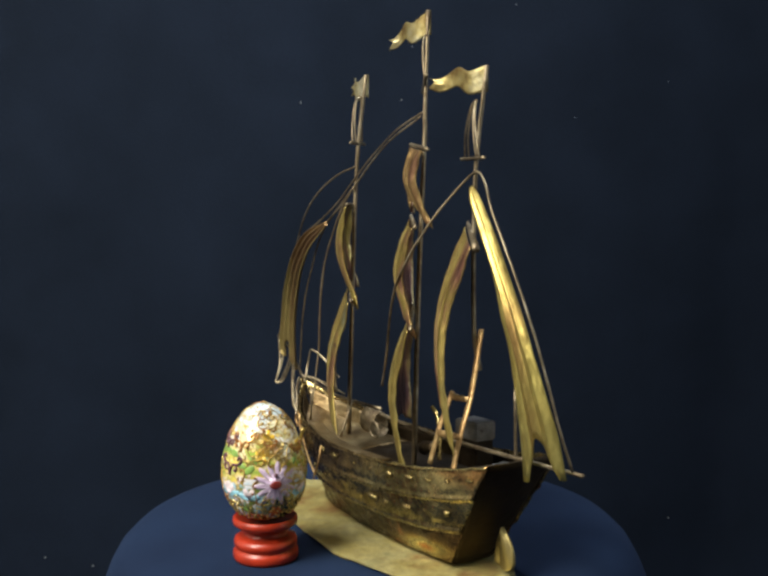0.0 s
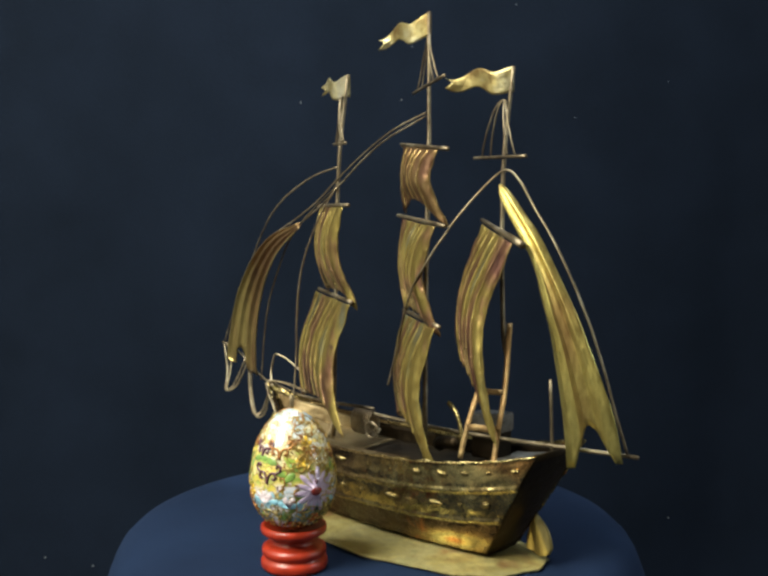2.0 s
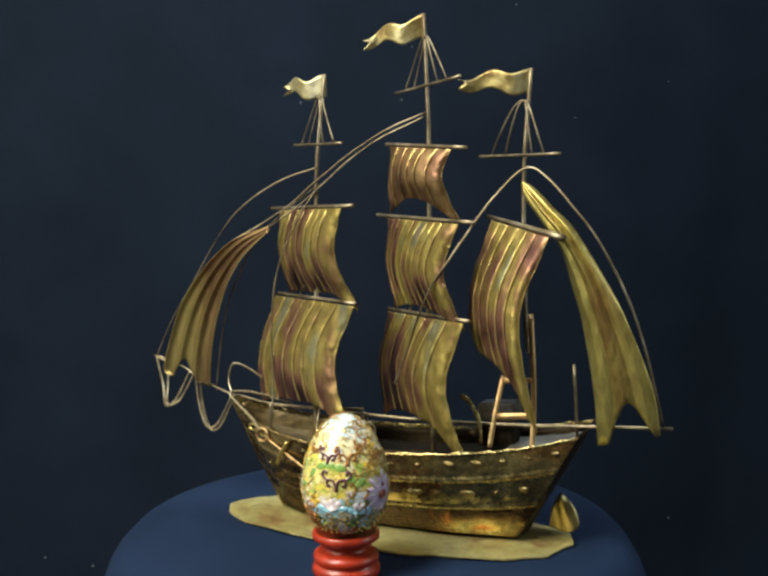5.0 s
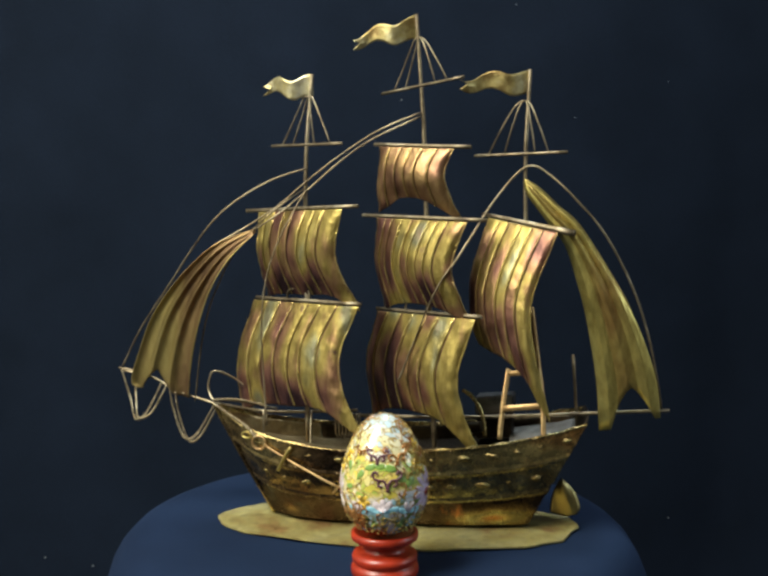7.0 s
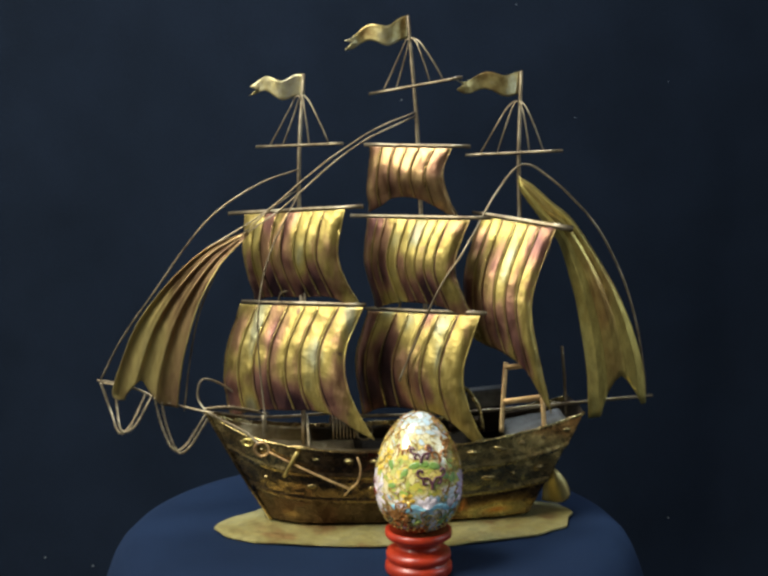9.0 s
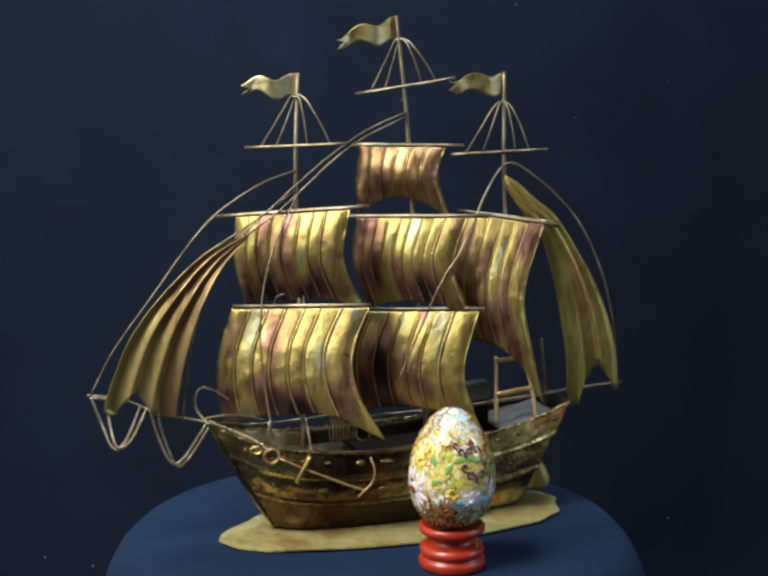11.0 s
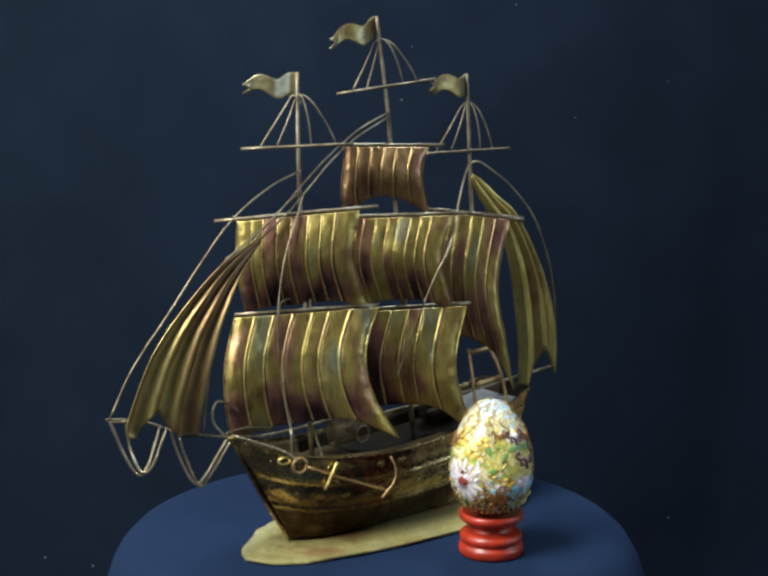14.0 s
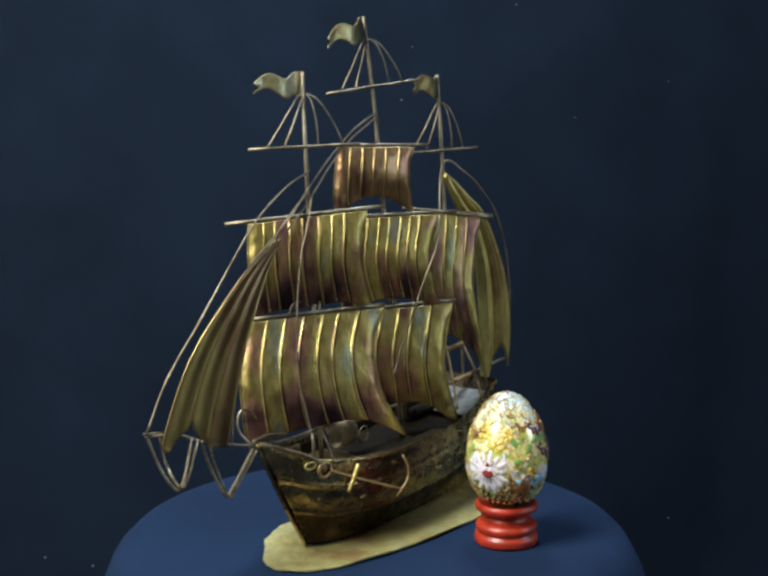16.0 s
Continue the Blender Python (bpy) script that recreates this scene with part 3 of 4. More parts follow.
def yard_bracket(parent, A, B, s, up):
    """A bent wire that ties the yard to its mast."""
    p, q = Vector(A).lerp(Vector(B), s), Vector(A).lerp(Vector(B), s - 0.22)
    bar("yard_bracket", [q, q.lerp(p, 0.15) + Vector((0, 0, 0.75 * up)), q.lerp(p, 0.6) + Vector((0, 0, up)), p + Vector((1, 0, up - 0.5))], 0.75, WIRE, parent)
    bar("yard_bracket", [p, p + Vector((0, 0, up))], 0.8, WIRE, parent)


YARDS = {"fore_up": ((-86, 41, 190.7), (-7.3, -13.5, 198)), "fore_low": ((-79, 33, 136), (-6, -12, 139)), "main_top": ((-1.7, 29.2, 233), (59, -1.4, 232)),
         "main_mid": ((-10, 35, 188.6), (68.7, -16.7, 190)), "main_low": ((-1.2, 30, 130), (66, -18, 133)), "mizzen": ((65.4, 22, 190.6), (119.4, -14, 182.5))}


def build_fore_mast():
    m = bar("fore_mast", [(-43, 8, 46), (-43, 12, 140), (-43, 16, 218), (-39, 21, 276)], 1.5, WIRE, ship, "thin brass fore mast with two square sails", 6, 0.75)
    for key in ("fore_up", "fore_low"):
        yard(m, *YARDS[key])
    sail(m, *YARDS["fore_up"], [(0, 13), (25, 12), (52, 16)], [(0, 85), (28, 81), (48, 86), (62, 92)],
         [(0, 54), (0.2, 52), (0.5, 52.5), (0.8, 53), (1, 63)], [(0, 0.5), (12, 4), (26, 5.5), (40, 3), (55, -2.5), (66, -5)], 8, 11, 0.7, tone=-0.09)
    sail(m, *YARDS["fore_low"], [(0, 0), (30, -7), (60, -6), (75, -2)], [(0, 86), (25, 77), (50, 80), (80, 96)],
         [(0, 72), (0.2, 65), (0.5, 63), (0.8, 64), (1, 79)], [(0, 1), (12, 4.5), (26, 9), (45, 12.5), (62, 12.5), (80, 11)], 7, 12)
    yard_bracket(m, *YARDS["fore_low"], 0.52, 8)
    flag(m, (-39, 21, 276), (-71.8, 29.9, 271), 14, 0.4)
    crosstree(m, (-68, 38, 232), (-17.8, -4, 234.5), (-41, 18.5, 262), (0.17, 0.32, 0.62, 0.84))


def build_main_mast():
    m = bar("main_mast", [(37, 4, 44), (33, 10, 140), (30, 17, 234.5), (29.2, 18, 252), (25, 23.4, 311)], 1.6, WIRE, ship, "tall brass main mast with three square sails", 6, 0.7)
    for key in ("main_top", "main_mid", "main_low"):
        yard(m, *YARDS[key])
    sail(m, *YARDS["main_top"], [(0, 4), (30, 1), (36, 2)], [(0, 58), (15, 53), (34, 56), (42, 59)],
         [(0, 41), (0.15, 37), (0.35, 31), (0.65, 31), (0.85, 37), (1, 44)], [(0, 0.5), (8, 4), (20, 5.5), (30, 2.5), (45, -3)], 6, 21, 0.1, COPPER_SAIL)
    sail(m, *YARDS["main_mid"], [(0, 12), (28, 9), (53, 16)], [(0, 82), (28, 74), (52, 80), (62, 85)],
         [(0, 58), (0.2, 53), (0.5, 51), (0.8, 54), (1, 63)], [(0, 1), (10, 4.5), (30, 8), (48, 5), (62, 1)], 9, 22, 0.1, tone=-0.08)
    sail(m, *YARDS["main_low"], [(0, 2), (30, -7), (66, -3)], [(0, 80), (35, 71.5), (60, 76), (86, 87)],
         [(0, 68), (0.2, 61), (0.5, 59), (0.8, 64), (1, 86)], [(0, 1), (16, 6), (36, 10), (55, 9.5), (86, 4)], 7, 23, 0.35, SAIL, 0.34, -0.05)
    yard_bracket(m, *YARDS["main_low"], 0.50, 9)
    flag(m, (25, 23.4, 311), (-13.8, 22.7, 298), 14, 1.2, 2.2)
    crosstree(m, (2.5, 35.4, 264), (54.5, 1, 273), (26.3, 21.8, 296), (0.16, 0.30, 0.66, 0.80))


def build_mizzen_mast():
    m = bar("mizzen_mast", [(94.5, 8, 112), (93, 5, 140), (91, 7.5, 218.6), (93.4, 13, 277)], 1.5, WIRE, ship, "thin brass mizzen mast with a long square sail", 6, 0.75)
    yard(m, *YARDS["mizzen"], 1.1, 2.0)
    sail(m, *YARDS["mizzen"], [(0, 6), (35, -1), (65, 2), (90, 12)], [(0, 56), (45, 45), (80, 50.5), (112, 57)],
         [(0, 74), (0.2, 77), (0.5, 80), (0.8, 90), (1, 112)], [(0, 1), (14, 6), (36, 13), (56, 16.5), (78, 16.5), (112, 12)], 6, 31, 0.9, tone=-0.05)
    flag(m, (93.4, 13, 277), (51.6, 6.3, 272), 14, 2.0)
    crosstree(m, (60.5, 21, 226), (115, -5.4, 229), (90.5, 9.5, 257.5), (0.16, 0.33, 0.66, 0.80), True)


def stay_sail(name, left, right, belly, teeth, panels, seed, label, shade=0.0, material=JIB, notch=(0.55, 0.36), creased=False):
    """A triangular sail between two edge curves, bellied out, with a hollow foot between its two tips."""
    L, R = curve_points(left, 10), curve_points(right, 10)
    n = 36
    rng = random.Random(seed)
    tint = [rng.uniform(-0.3, 0.3) for _ in range(panels + 1)]

    def at(c, v):
        i = v * (len(c) - 1)
        k = min(int(i), len(c) - 2)
        return c[k].lerp(c[k + 1], i - k)
    rows, pan = [], []
    for i in range(n):
        row = []
        for j in range(panels * 14 + 1):
            s = j / (panels * 14)
            v = i / (n - 1) * (1 - teeth * max(0, 1 - abs((s - notch[0]) / notch[1]) ** 1.6))
            a, b = at(L, v), at(R, v)
            u = (s * panels) % 1.0
            # creased: hollow strips between sharp folds; else low ribs
            hump = 4.2 * abs(2 * u - 1) ** 2.4 if creased else 2.0 * (1 - abs(2 * u - 1) ** 2.2) + 0.8 * math.exp(-((u - 0.5) / 0.08) ** 2)
            ridge = hump * min(1, v * 3) * (1 - 0.35 * v)
            row.append(mm(a.lerp(b, s) + Vector((0.08, -1, 0)) * (belly * math.sin(math.pi * s) * math.sin(math.pi * min(1, 0.15 + 0.75 * v)) + ridge
                       + 0.5 * noise.noise(Vector((s * 4, v * 7, seed))))))
            pan.append(tint[min(panels, int(s * panels))] + 0.12 * (0.4 - v) + shade)
        rows.append(row)
    return grid_sheet(name, rows, 0.0006, material, ship, label, pan)


build_fore_mast()
build_main_mast()
build_mizzen_mast()
stay_sail("jib", [(-75, 12, 182), (-100, 11, 172), (-122, 14, 153), (-142, 19, 128), (-153, 22, 104), (-160, 24, 83), (-156, 24, 78)],
          [(-74, 12, 180), (-92, 10, 162), (-105, 10, 139), (-114, 11, 111), (-118, 13, 90), (-120, 15, 74)], 0, 0.23, 3, 41, "narrow curved brass jib creased lengthwise", 0.0, SMOKED, (0.40, 0.30), True)
stay_sail("spanker", [(90, 6, 211), (92, 5, 204), (103, 4, 189), (114.5, 2, 174), (122, 1, 152), (127.5, 2, 132), (134.5, 3, 93), (137, 5, 60)],
          [(90.5, 6, 213), (99, 4, 208), (111, 1, 197), (124, -3, 185), (146.5, -5, 150), (155, -5, 133), (163, -4, 114), (170, -1, 92), (173, 2, 70)], 4, 0.115, 3, 42, "curved brass gaff sail with a forked foot", 0.12)


# ---- spars, stays and chains ----
def build_rigging():
    bar("boom", [(-21, 12, 65), (60, 9, 66), (179, 7.5, 73)], 1.15, WIRE, ship, "straight brass boom reaching past the stern", 6)
    bar("rail", [(-102, 12, 71), (-68, 14, 66), (-12, 13, 68)], 1.0, WIRE, ship)
    bar("bowsprit", [(-166, 25, 88.5), (-146, 22, 85), (-127, 17, 77), (-99, 8, 71)], 0.8, WIRE, ship)
    bar("stay", [(28.5, 17, 252.5), (4.3, 16, 242.7), (-19.8, 15, 228), (-41, 14, 212), (-59, 13, 197), (-77, 12, 185), (-100, 10, 172)], 0.55, WIRE, ship)
    bar("stay", [(28.5, 16, 250.3), (-1.8, 15, 236.3), (-23, 14, 221.7), (-43, 13, 204.5), (-58, 12.5, 192.5), (-75, 12, 181)], 0.55, WIRE, ship)
    bar("stay", [(-42, 15, 219), (-66, 13, 211), (-92, 12, 195), (-110, 13, 176), (-133, 18, 144), (-153, 23, 116), (-167, 25, 90)], 0.55, WIRE, ship)
    bar("stay", [(-43, 15, 207), (-63, 15, 193), (-85, 14, 172), (-100, 14, 145), (-109, 13, 118), (-116, 13, 72)], 0.52, WIRE, ship)
    bar("stay", [(-42, 13, 206), (-51, 9, 191), (-60, 7, 173), (-66, 5, 155), (-69, 4, 138), (-70, 3, 118), (-69, 1, 95), (-66, -6, 62)], 0.55, WIRE, ship)
    bar("stay", [(15, -4, 90), (23, -6, 110), (33, -10, 135), (41, -12, 152), (50, -12.5, 165), (59, -10, 179), (71, -3, 198), (86, 5, 216), (96, 5.5, 220.5), (107, 2, 214),
                 (119, -4, 203), (137, -8, 182), (154, -7, 150), (164, -4, 121), (170, 0, 95), (174, 5, 74)], 0.68, WIRE, ship, "one long bent brass stay wire")
    for pts in ([(-167, 25, 89), (-161, 22, 71), (-156, 16, 59), (-149, 17, 63), (-139, 20, 82.5)], [(-158, 25, 88), (-157, 21, 71), (-154, 15, 60), (-146, 17, 63), (-135.5, 19, 81)],
                [(-134, 18, 80), (-130, 15, 63), (-123, 12, 48), (-115, 13, 51), (-103, 9, 70)], [(-130, 17, 79), (-127, 14, 63), (-120.5, 12, 46.5), (-113, 13, 49.5), (-101, 8, 69)]):
        twist("chain", pts, 0.55, ROPE, ship, 3.8, "twisted brass wire hanging in a loop")
    bar("bowsprit_end", [(-169, 25, 90.3), (-156, 25, 88)], 0.8, WIRE, ship)
    bar("bow_lashing", [(-103, 9, 74), (-88, 14, 72), (-64, 18, 67)], 0.7, WIRE, ship)
    bar("bow_hoop", [(-101, 9, 70), (-107, 14, 78), (-107, 16, 86), (-103, 16, 91), (-92, 19, 86), (-79, 23, 75)], 0.7, ROPE, ship)
    twist("bow_lashing", [(-103, 8, 74), (-88, 10, 74), (-70, 12, 70)], 0.6, WIRE, ship, 6)
    bar("stanchion", [(-68, -6, 52), (-68, -5, 72)], 0.7, WIRE, ship)
    bar("stanchion", [(-40, 0, 46), (-41, 10, 68)], 0.8, WIRE, ship)
    bar("flagstaff", [(124, 10, 62), (121, 11.7, 105.6)], 0.95, WIRE, ship, "thin upright brass rod at the stern", 6)
    twist("anchor_cable", [(-102, 5, 73), (-91, -3, 68.5), (-78, -10.5, 62.5), (-71, -15, 56.5)], 0.55, WIRE, ship, 7)
    # anchor on the bow: ring, shank, stock and two bent flukes
    ring = [Vector((-69.4 + 4.2 * math.cos(a), -14.6 - 1.0 * math.cos(a), 53.5 + 4.2 * math.sin(a))) for a in [math.tau * k / 12 for k in range(13)]]
    anchor = bar("anchor", [(-65, -16.3, 52), (-52, -21.2, 46), (-33, -28, 38), (-18.3, -32, 32)], 0.75, STRIP, ship, "small brass anchor laid on the bow planking")
    bar("ring", ring, 0.9, STRIP, anchor, "", 3)
    bar("link", [Vector((-77.5 + 3.2 * math.cos(a), -10.8 - 1.3 * math.cos(a), 57 + 2.0 * math.sin(a))) for a in [math.tau * k / 12 for k in range(13)]], 0.7, GOLD, anchor, "", 3)
    bar("stock", [(-48.5, -22.6, 53), (-52.5, -22.6, 46), (-56.5, -21.4, 38)], 1.15, GOLD, anchor)
    bar("fluke", [(-13.5, -30.2, 51), (-11.8, -32.6, 44), (-13.6, -33.4, 37), (-18.3, -32.6, 32), (-21.5, -31, 28)], 0.6, STRIP, anchor)


def strip(name, pts, w, parent, material=GOLD):
    """A flat narrow strip of sheet along a line."""
    path = curve_points(pts, 6)
    if len(path) == 2:
        path = [path[0].lerp(path[1], k / 5) for k in range(6)]
    rows = []
    for i, q in enumerate(path):
        d = (path[min(i + 1, len(path) - 1)] - path[max(i - 1, 0)]).normalized()
        x = d.cross(Vector((0.25, -0.95, 0.1))).normalized()
        ww = w * (1 + 0.12 * noise.noise(q * 0.2))
        rows.append([mm(q + x * ww * k) for k in (-0.5, 0, 0.5)])
    return grid_sheet(name, rows, 0.0009, material, parent)


def build_deck_things():
    ladder = strip("ladder", [(103, -17, 58), (102.5, -11, 80), (100, -2, 100), (95.5, 8.5, 135)], 3.0, ship, STRIP)
    tagged(ladder, "copper-gold ladder of flat strips leaning on the mizzen mast")
    strip("rail_post", [(77, -13, 58), (79, -8, 78), (82, -1, 99)], 2.8, ladder, STRIP)
    strip("rung", [(79, -9, 76), (103, -12, 79)], 3.6, ladder, STRIP)
    strip("rung", [(81.5, -2, 96), (100, -4, 98)], 3.2, ladder, STRIP)
    # deck house: a small bent box with a flat roof
    bm = bmesh.new()
    bmesh.ops.create_cube(bm, size=1)
    for v in bm.verts:
        v.co = Vector((v.co.x * 22, v.co.y * 12 * (0.9 if v.co.z > 0 else 1), v.co.z * 26 + 0.10 * v.co.x * 22))
    bmesh.ops.bevel(bm, geom=bm.edges[:], offset=0.8, segments=2, affect="EDGES")
    bmesh.ops.transform(bm, matrix=Matrix.Scale(0.001, 4) @ pose(74, 21, 64, 0, 0, -8), verts=bm.verts[:])
    me = bpy.data.meshes.new("deck_house")
    bm.to_mesh(me)
    bm.free()
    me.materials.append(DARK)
    house = new("deck_house", me)
    house.parent = ship
    tagged(house, "small dark brass deck house under a pale metal lid")
    bm = bmesh.new()
    bmesh.ops.create_cube(bm, size=1)
    for v in bm.verts:
        v.co = Vector((v.co.x * 24, v.co.y * 13.4, v.co.z * 11 + 0.10 * v.co.x * 24))
    bmesh.ops.bevel(bm, geom=bm.edges[:], offset=0.9, segments=2, affect="EDGES")
    bmesh.ops.transform(bm, matrix=Matrix.Scale(0.001, 4) @ pose(74, 21, 72.6, 0, 0, -8), verts=bm.verts[:])
    me = bpy.data.meshes.new("roof")
    bm.to_mesh(me)
    bm.free()
    me.materials.append(STEEL)
    lid = new("roof", me)
    lid.parent = house
    tagged(lid, "pale grey solder-washed lid")
    # windlass: a wound coil between two cheeks
    coil = []
    for k in range(96):
        a = k * math.tau / 12
        coil.append((-26 + 17 * k / 95, 11 + 5.5 * math.cos(a), 59 + 7.5 * math.sin(a)))
    bar("windlass", coil, 0.55, WIRE, ship, "coil of brass wire wound as a windlass", 2)
    # ship's gun: barrel and bent bracket
    barrel = bar("deck_gun", [(48, 4, 58), (56, 1, 61), (66, -2, 63)], 4.2, DARK, ship, "stubby dark brass deck gun", 4, 0.8)
    strip("bracket", [(68, 0, 56), (66, 2, 70), (60, 4, 80), (54, 5, 84)], 2.4, barrel, HULL)
    bar("deck_ring", [(-6 + 5 * math.cos(a), 4, 57 + 5 * math.sin(a)) for a in [math.tau * k / 12 for k in range(13)]], 0.6, WIRE, ship, "", 3)


build_rigging()
build_deck_things()


# ---- the egg on its stand ----
EGG = (0.0150, -0.0845)


def enamel():
    """Enamel cells in many colours between thin gilt wires."""
    m, n, l, b = nodes_of("cloisonne_enamel")
    tc = n.new("ShaderNodeTexCoord")
    warp = n.new("ShaderNodeTexNoise")
    warp.inputs["Scale"].default_value, warp.inputs["Detail"].default_value = 120, 2
    l.new(tc.outputs["Object"], warp.inputs[0])
    mixv = n.new("ShaderNodeVectorMath")
    mixv.operation = "MULTIPLY_ADD"
    mixv.inputs[1].default_value = (0.017, 0.017, 0.017)
    l.new(warp.outputs["Color"], mixv.inputs[0])
    l.new(tc.outputs["Object"], mixv.inputs[2])
    cells, wires = n.new("ShaderNodeTexVoronoi"), n.new("ShaderNodeTexVoronoi")
    wires.feature = "DISTANCE_TO_EDGE"
    for v in (cells, wires):
        v.inputs["Scale"].default_value = 215
        l.new(mixv.outputs[0], v.inputs["Vector"])
    sep = n.new("ShaderNodeSeparateColor")
    l.new(cells.outputs["Color"], sep.inputs[0])
    big = noise_node(n, l, 60, 2, 0.5)
    xyz = n.new("ShaderNodeSeparateXYZ")
    l.new(tc.outputs["Object"], xyz.inputs[0])
    high = n.new("ShaderNodeMath")
    high.operation = "MULTIPLY"
    high.inputs[1].default_value = 1 / 0.0686
    l.new(xyz.outputs["Z"], high.inputs[0])
    total = high.outputs[0]
    for src, k in ((big.outputs[0], 0.55), (sep.outputs[0], 0.24)):
        ad = n.new("ShaderNodeMath")
        ad.operation = "MULTIPLY_ADD"
        ad.inputs[1].default_value = k
        l.new(src, ad.inputs[0])
        l.new(total, ad.inputs[2])
        total = ad.outputs[0]
    sub = n.new("ShaderNodeMath")
    sub.operation = "SUBTRACT"
    sub.inputs[1].default_value = 0.395
    l.new(total, sub.inputs[0])
    # dark green foot, gilt band, pale blue and white lotus ground, yellow-green belt, cream and white crown
    col = ramp(n, l, sub.outputs[0], [(0.10, (0.020, 0.035, 0.010)), (0.16, (0.10, 0.13, 0.03)), (0.20, (0.16, 0.22, 0.06)), (0.25, (0.30, 0.50, 0.62)), (0.32, (0.66, 0.68, 0.72)), (0.42, (0.66, 0.62, 0.64)),
                                      (0.48, (0.62, 0.52, 0.14)), (0.55, (0.24, 0.38, 0.06)), (0.61, (0.64, 0.56, 0.16)), (0.70, (0.68, 0.66, 0.52)), (0.78, (0.64, 0.58, 0.30)), (0.86, (0.64, 0.64, 0.58)), (0.95, (0.44, 0.56, 0.62))])
    # every third cell or so is filled yellow, some leaf green
    pick = ramp(n, l, sep.outputs[1], [(0.56, (0, 0, 0)), (0.62, (0.75, 0.75, 0.75))])
    yellow = ramp(n, l, sep.outputs[2], [(0.40, (0.66, 0.50, 0.07)), (0.60, (0.62, 0.52, 0.20)), (0.82, (0.20, 0.32, 0.06)), (0.92, (0.50, 0.22, 0.05))])
    band = ramp(n, l, high.outputs[0], [(0.26, (0, 0, 0)), (0.36, (0.8, 0.8, 0.8)), (0.78, (0.8, 0.8, 0.8)), (0.90, (0, 0, 0))])
    share = n.new("ShaderNodeMath")
    share.operation = "MULTIPLY"
    l.new(pick.outputs[0], share.inputs[0])
    l.new(band.outputs[0], share.inputs[1])
    tinted = mix_rgb(n, l, share.outputs[0], col.outputs[0], yellow.outputs[0])
    edge = n.new("ShaderNodeMapRange")
    edge.inputs[1].default_value, edge.inputs[2].default_value = 0.018, 0.07
    l.new(wires.outputs["Distance"], edge.inputs[0])
    c = mix_rgb(n, l, edge.outputs[0], (0.50, 0.35, 0.11), tinted)
    l.new(c, b.inputs["Base Color"])
    inv = n.new("ShaderNodeMath")
    inv.operation = "SUBTRACT"
    inv.inputs[0].default_value = 1.0
    l.new(edge.outputs[0], inv.inputs[1])
    half = n.new("ShaderNodeMath")
    half.operation = "MULTIPLY"
    half.inputs[1].default_value = 0.45
    l.new(inv.outputs[0], half.inputs[0])
    l.new(half.outputs[0], b.inputs["Metallic"])
    b.inputs["Roughness"].default_value = 0.20
    b.inputs["Coat Weight"].default_value = 0.6
    b.inputs["Coat Roughness"].default_value = 0.1
    bump(n, l, b, edge.outputs[0], -0.2, 0.0004)
    return m


ENAMEL = enamel()
E_WHITE = plain("white_enamel", (0.62, 0.54, 0.57), 0.25, 300, 0.1, 0.5)
E_LILAC = plain("lilac_enamel", (0.50, 0.40, 0.56), 0.25, 300, 0.15, 0.5)
E_RED = plain("oxblood_enamel", (0.22, 0.03, 0.025), 0.25, 300, 0.15, 0.5)
E_GREEN = plain("leaf_green_enamel", (0.17, 0.29, 0.06), 0.35, 300, 0.25, 0.5)
E_BLUE = plain("pale_blue_enamel", (0.25, 0.50, 0.62), 0.25, 300, 0.15, 0.5)
E_YELLOW = plain("yellow_enamel", (0.66, 0.43, 0.05), 0.25, 300, 0.2, 0.5)
GILT = metal("dull_gilt_wire", [(0.3, (0.34, 0.22, 0.05)), (0.7, (0.55, 0.40, 0.11))], 80, (0.25, 0.4), 0.7)
E_ORANGE = plain("burnt_orange_enamel", (0.42, 0.12, 0.02), 0.25, 300, 0.25, 0.5)
E_PLUM = plain("plum_wire", (0.10, 0.035, 0.05), 0.3, 300, 0.1, 0.3)
E_BROWN = metal("copper_wire", [(0.3, (0.24, 0.09, 0.025)), (0.7, (0.46, 0.23, 0.06))], 80, (0.25, 0.4), 0.5)

EGG_LOW, EGG_HIGH, EGG_R = 0.0222, 0.0908, 0.0240


def egg_radius(z):
    t = min(1, max(0, (z - EGG_LOW) / (EGG_HIGH - EGG_LOW)))
    x = 2 * t - 1
    return EGG_R * math.sqrt(max(0, 1 - x * x)) * (1 - 0.16 * x) / 1.013


def on_egg(az, z, lift=0.0):
    """A place on the shell: degrees round its axis, height in metres, and how proud it lies."""
    r = egg_radius(z)
    dz = 0.0004
    slope = (egg_radius(z + dz) - egg_radius(z - dz)) / (2 * dz)
    k = 1 / math.sqrt(1 + slope * slope)
    a = radians(az)
    return Vector(((r + lift * k) * math.cos(a), (r + lift * k) * math.sin(a), z - lift * slope * k - EGG_LOW))


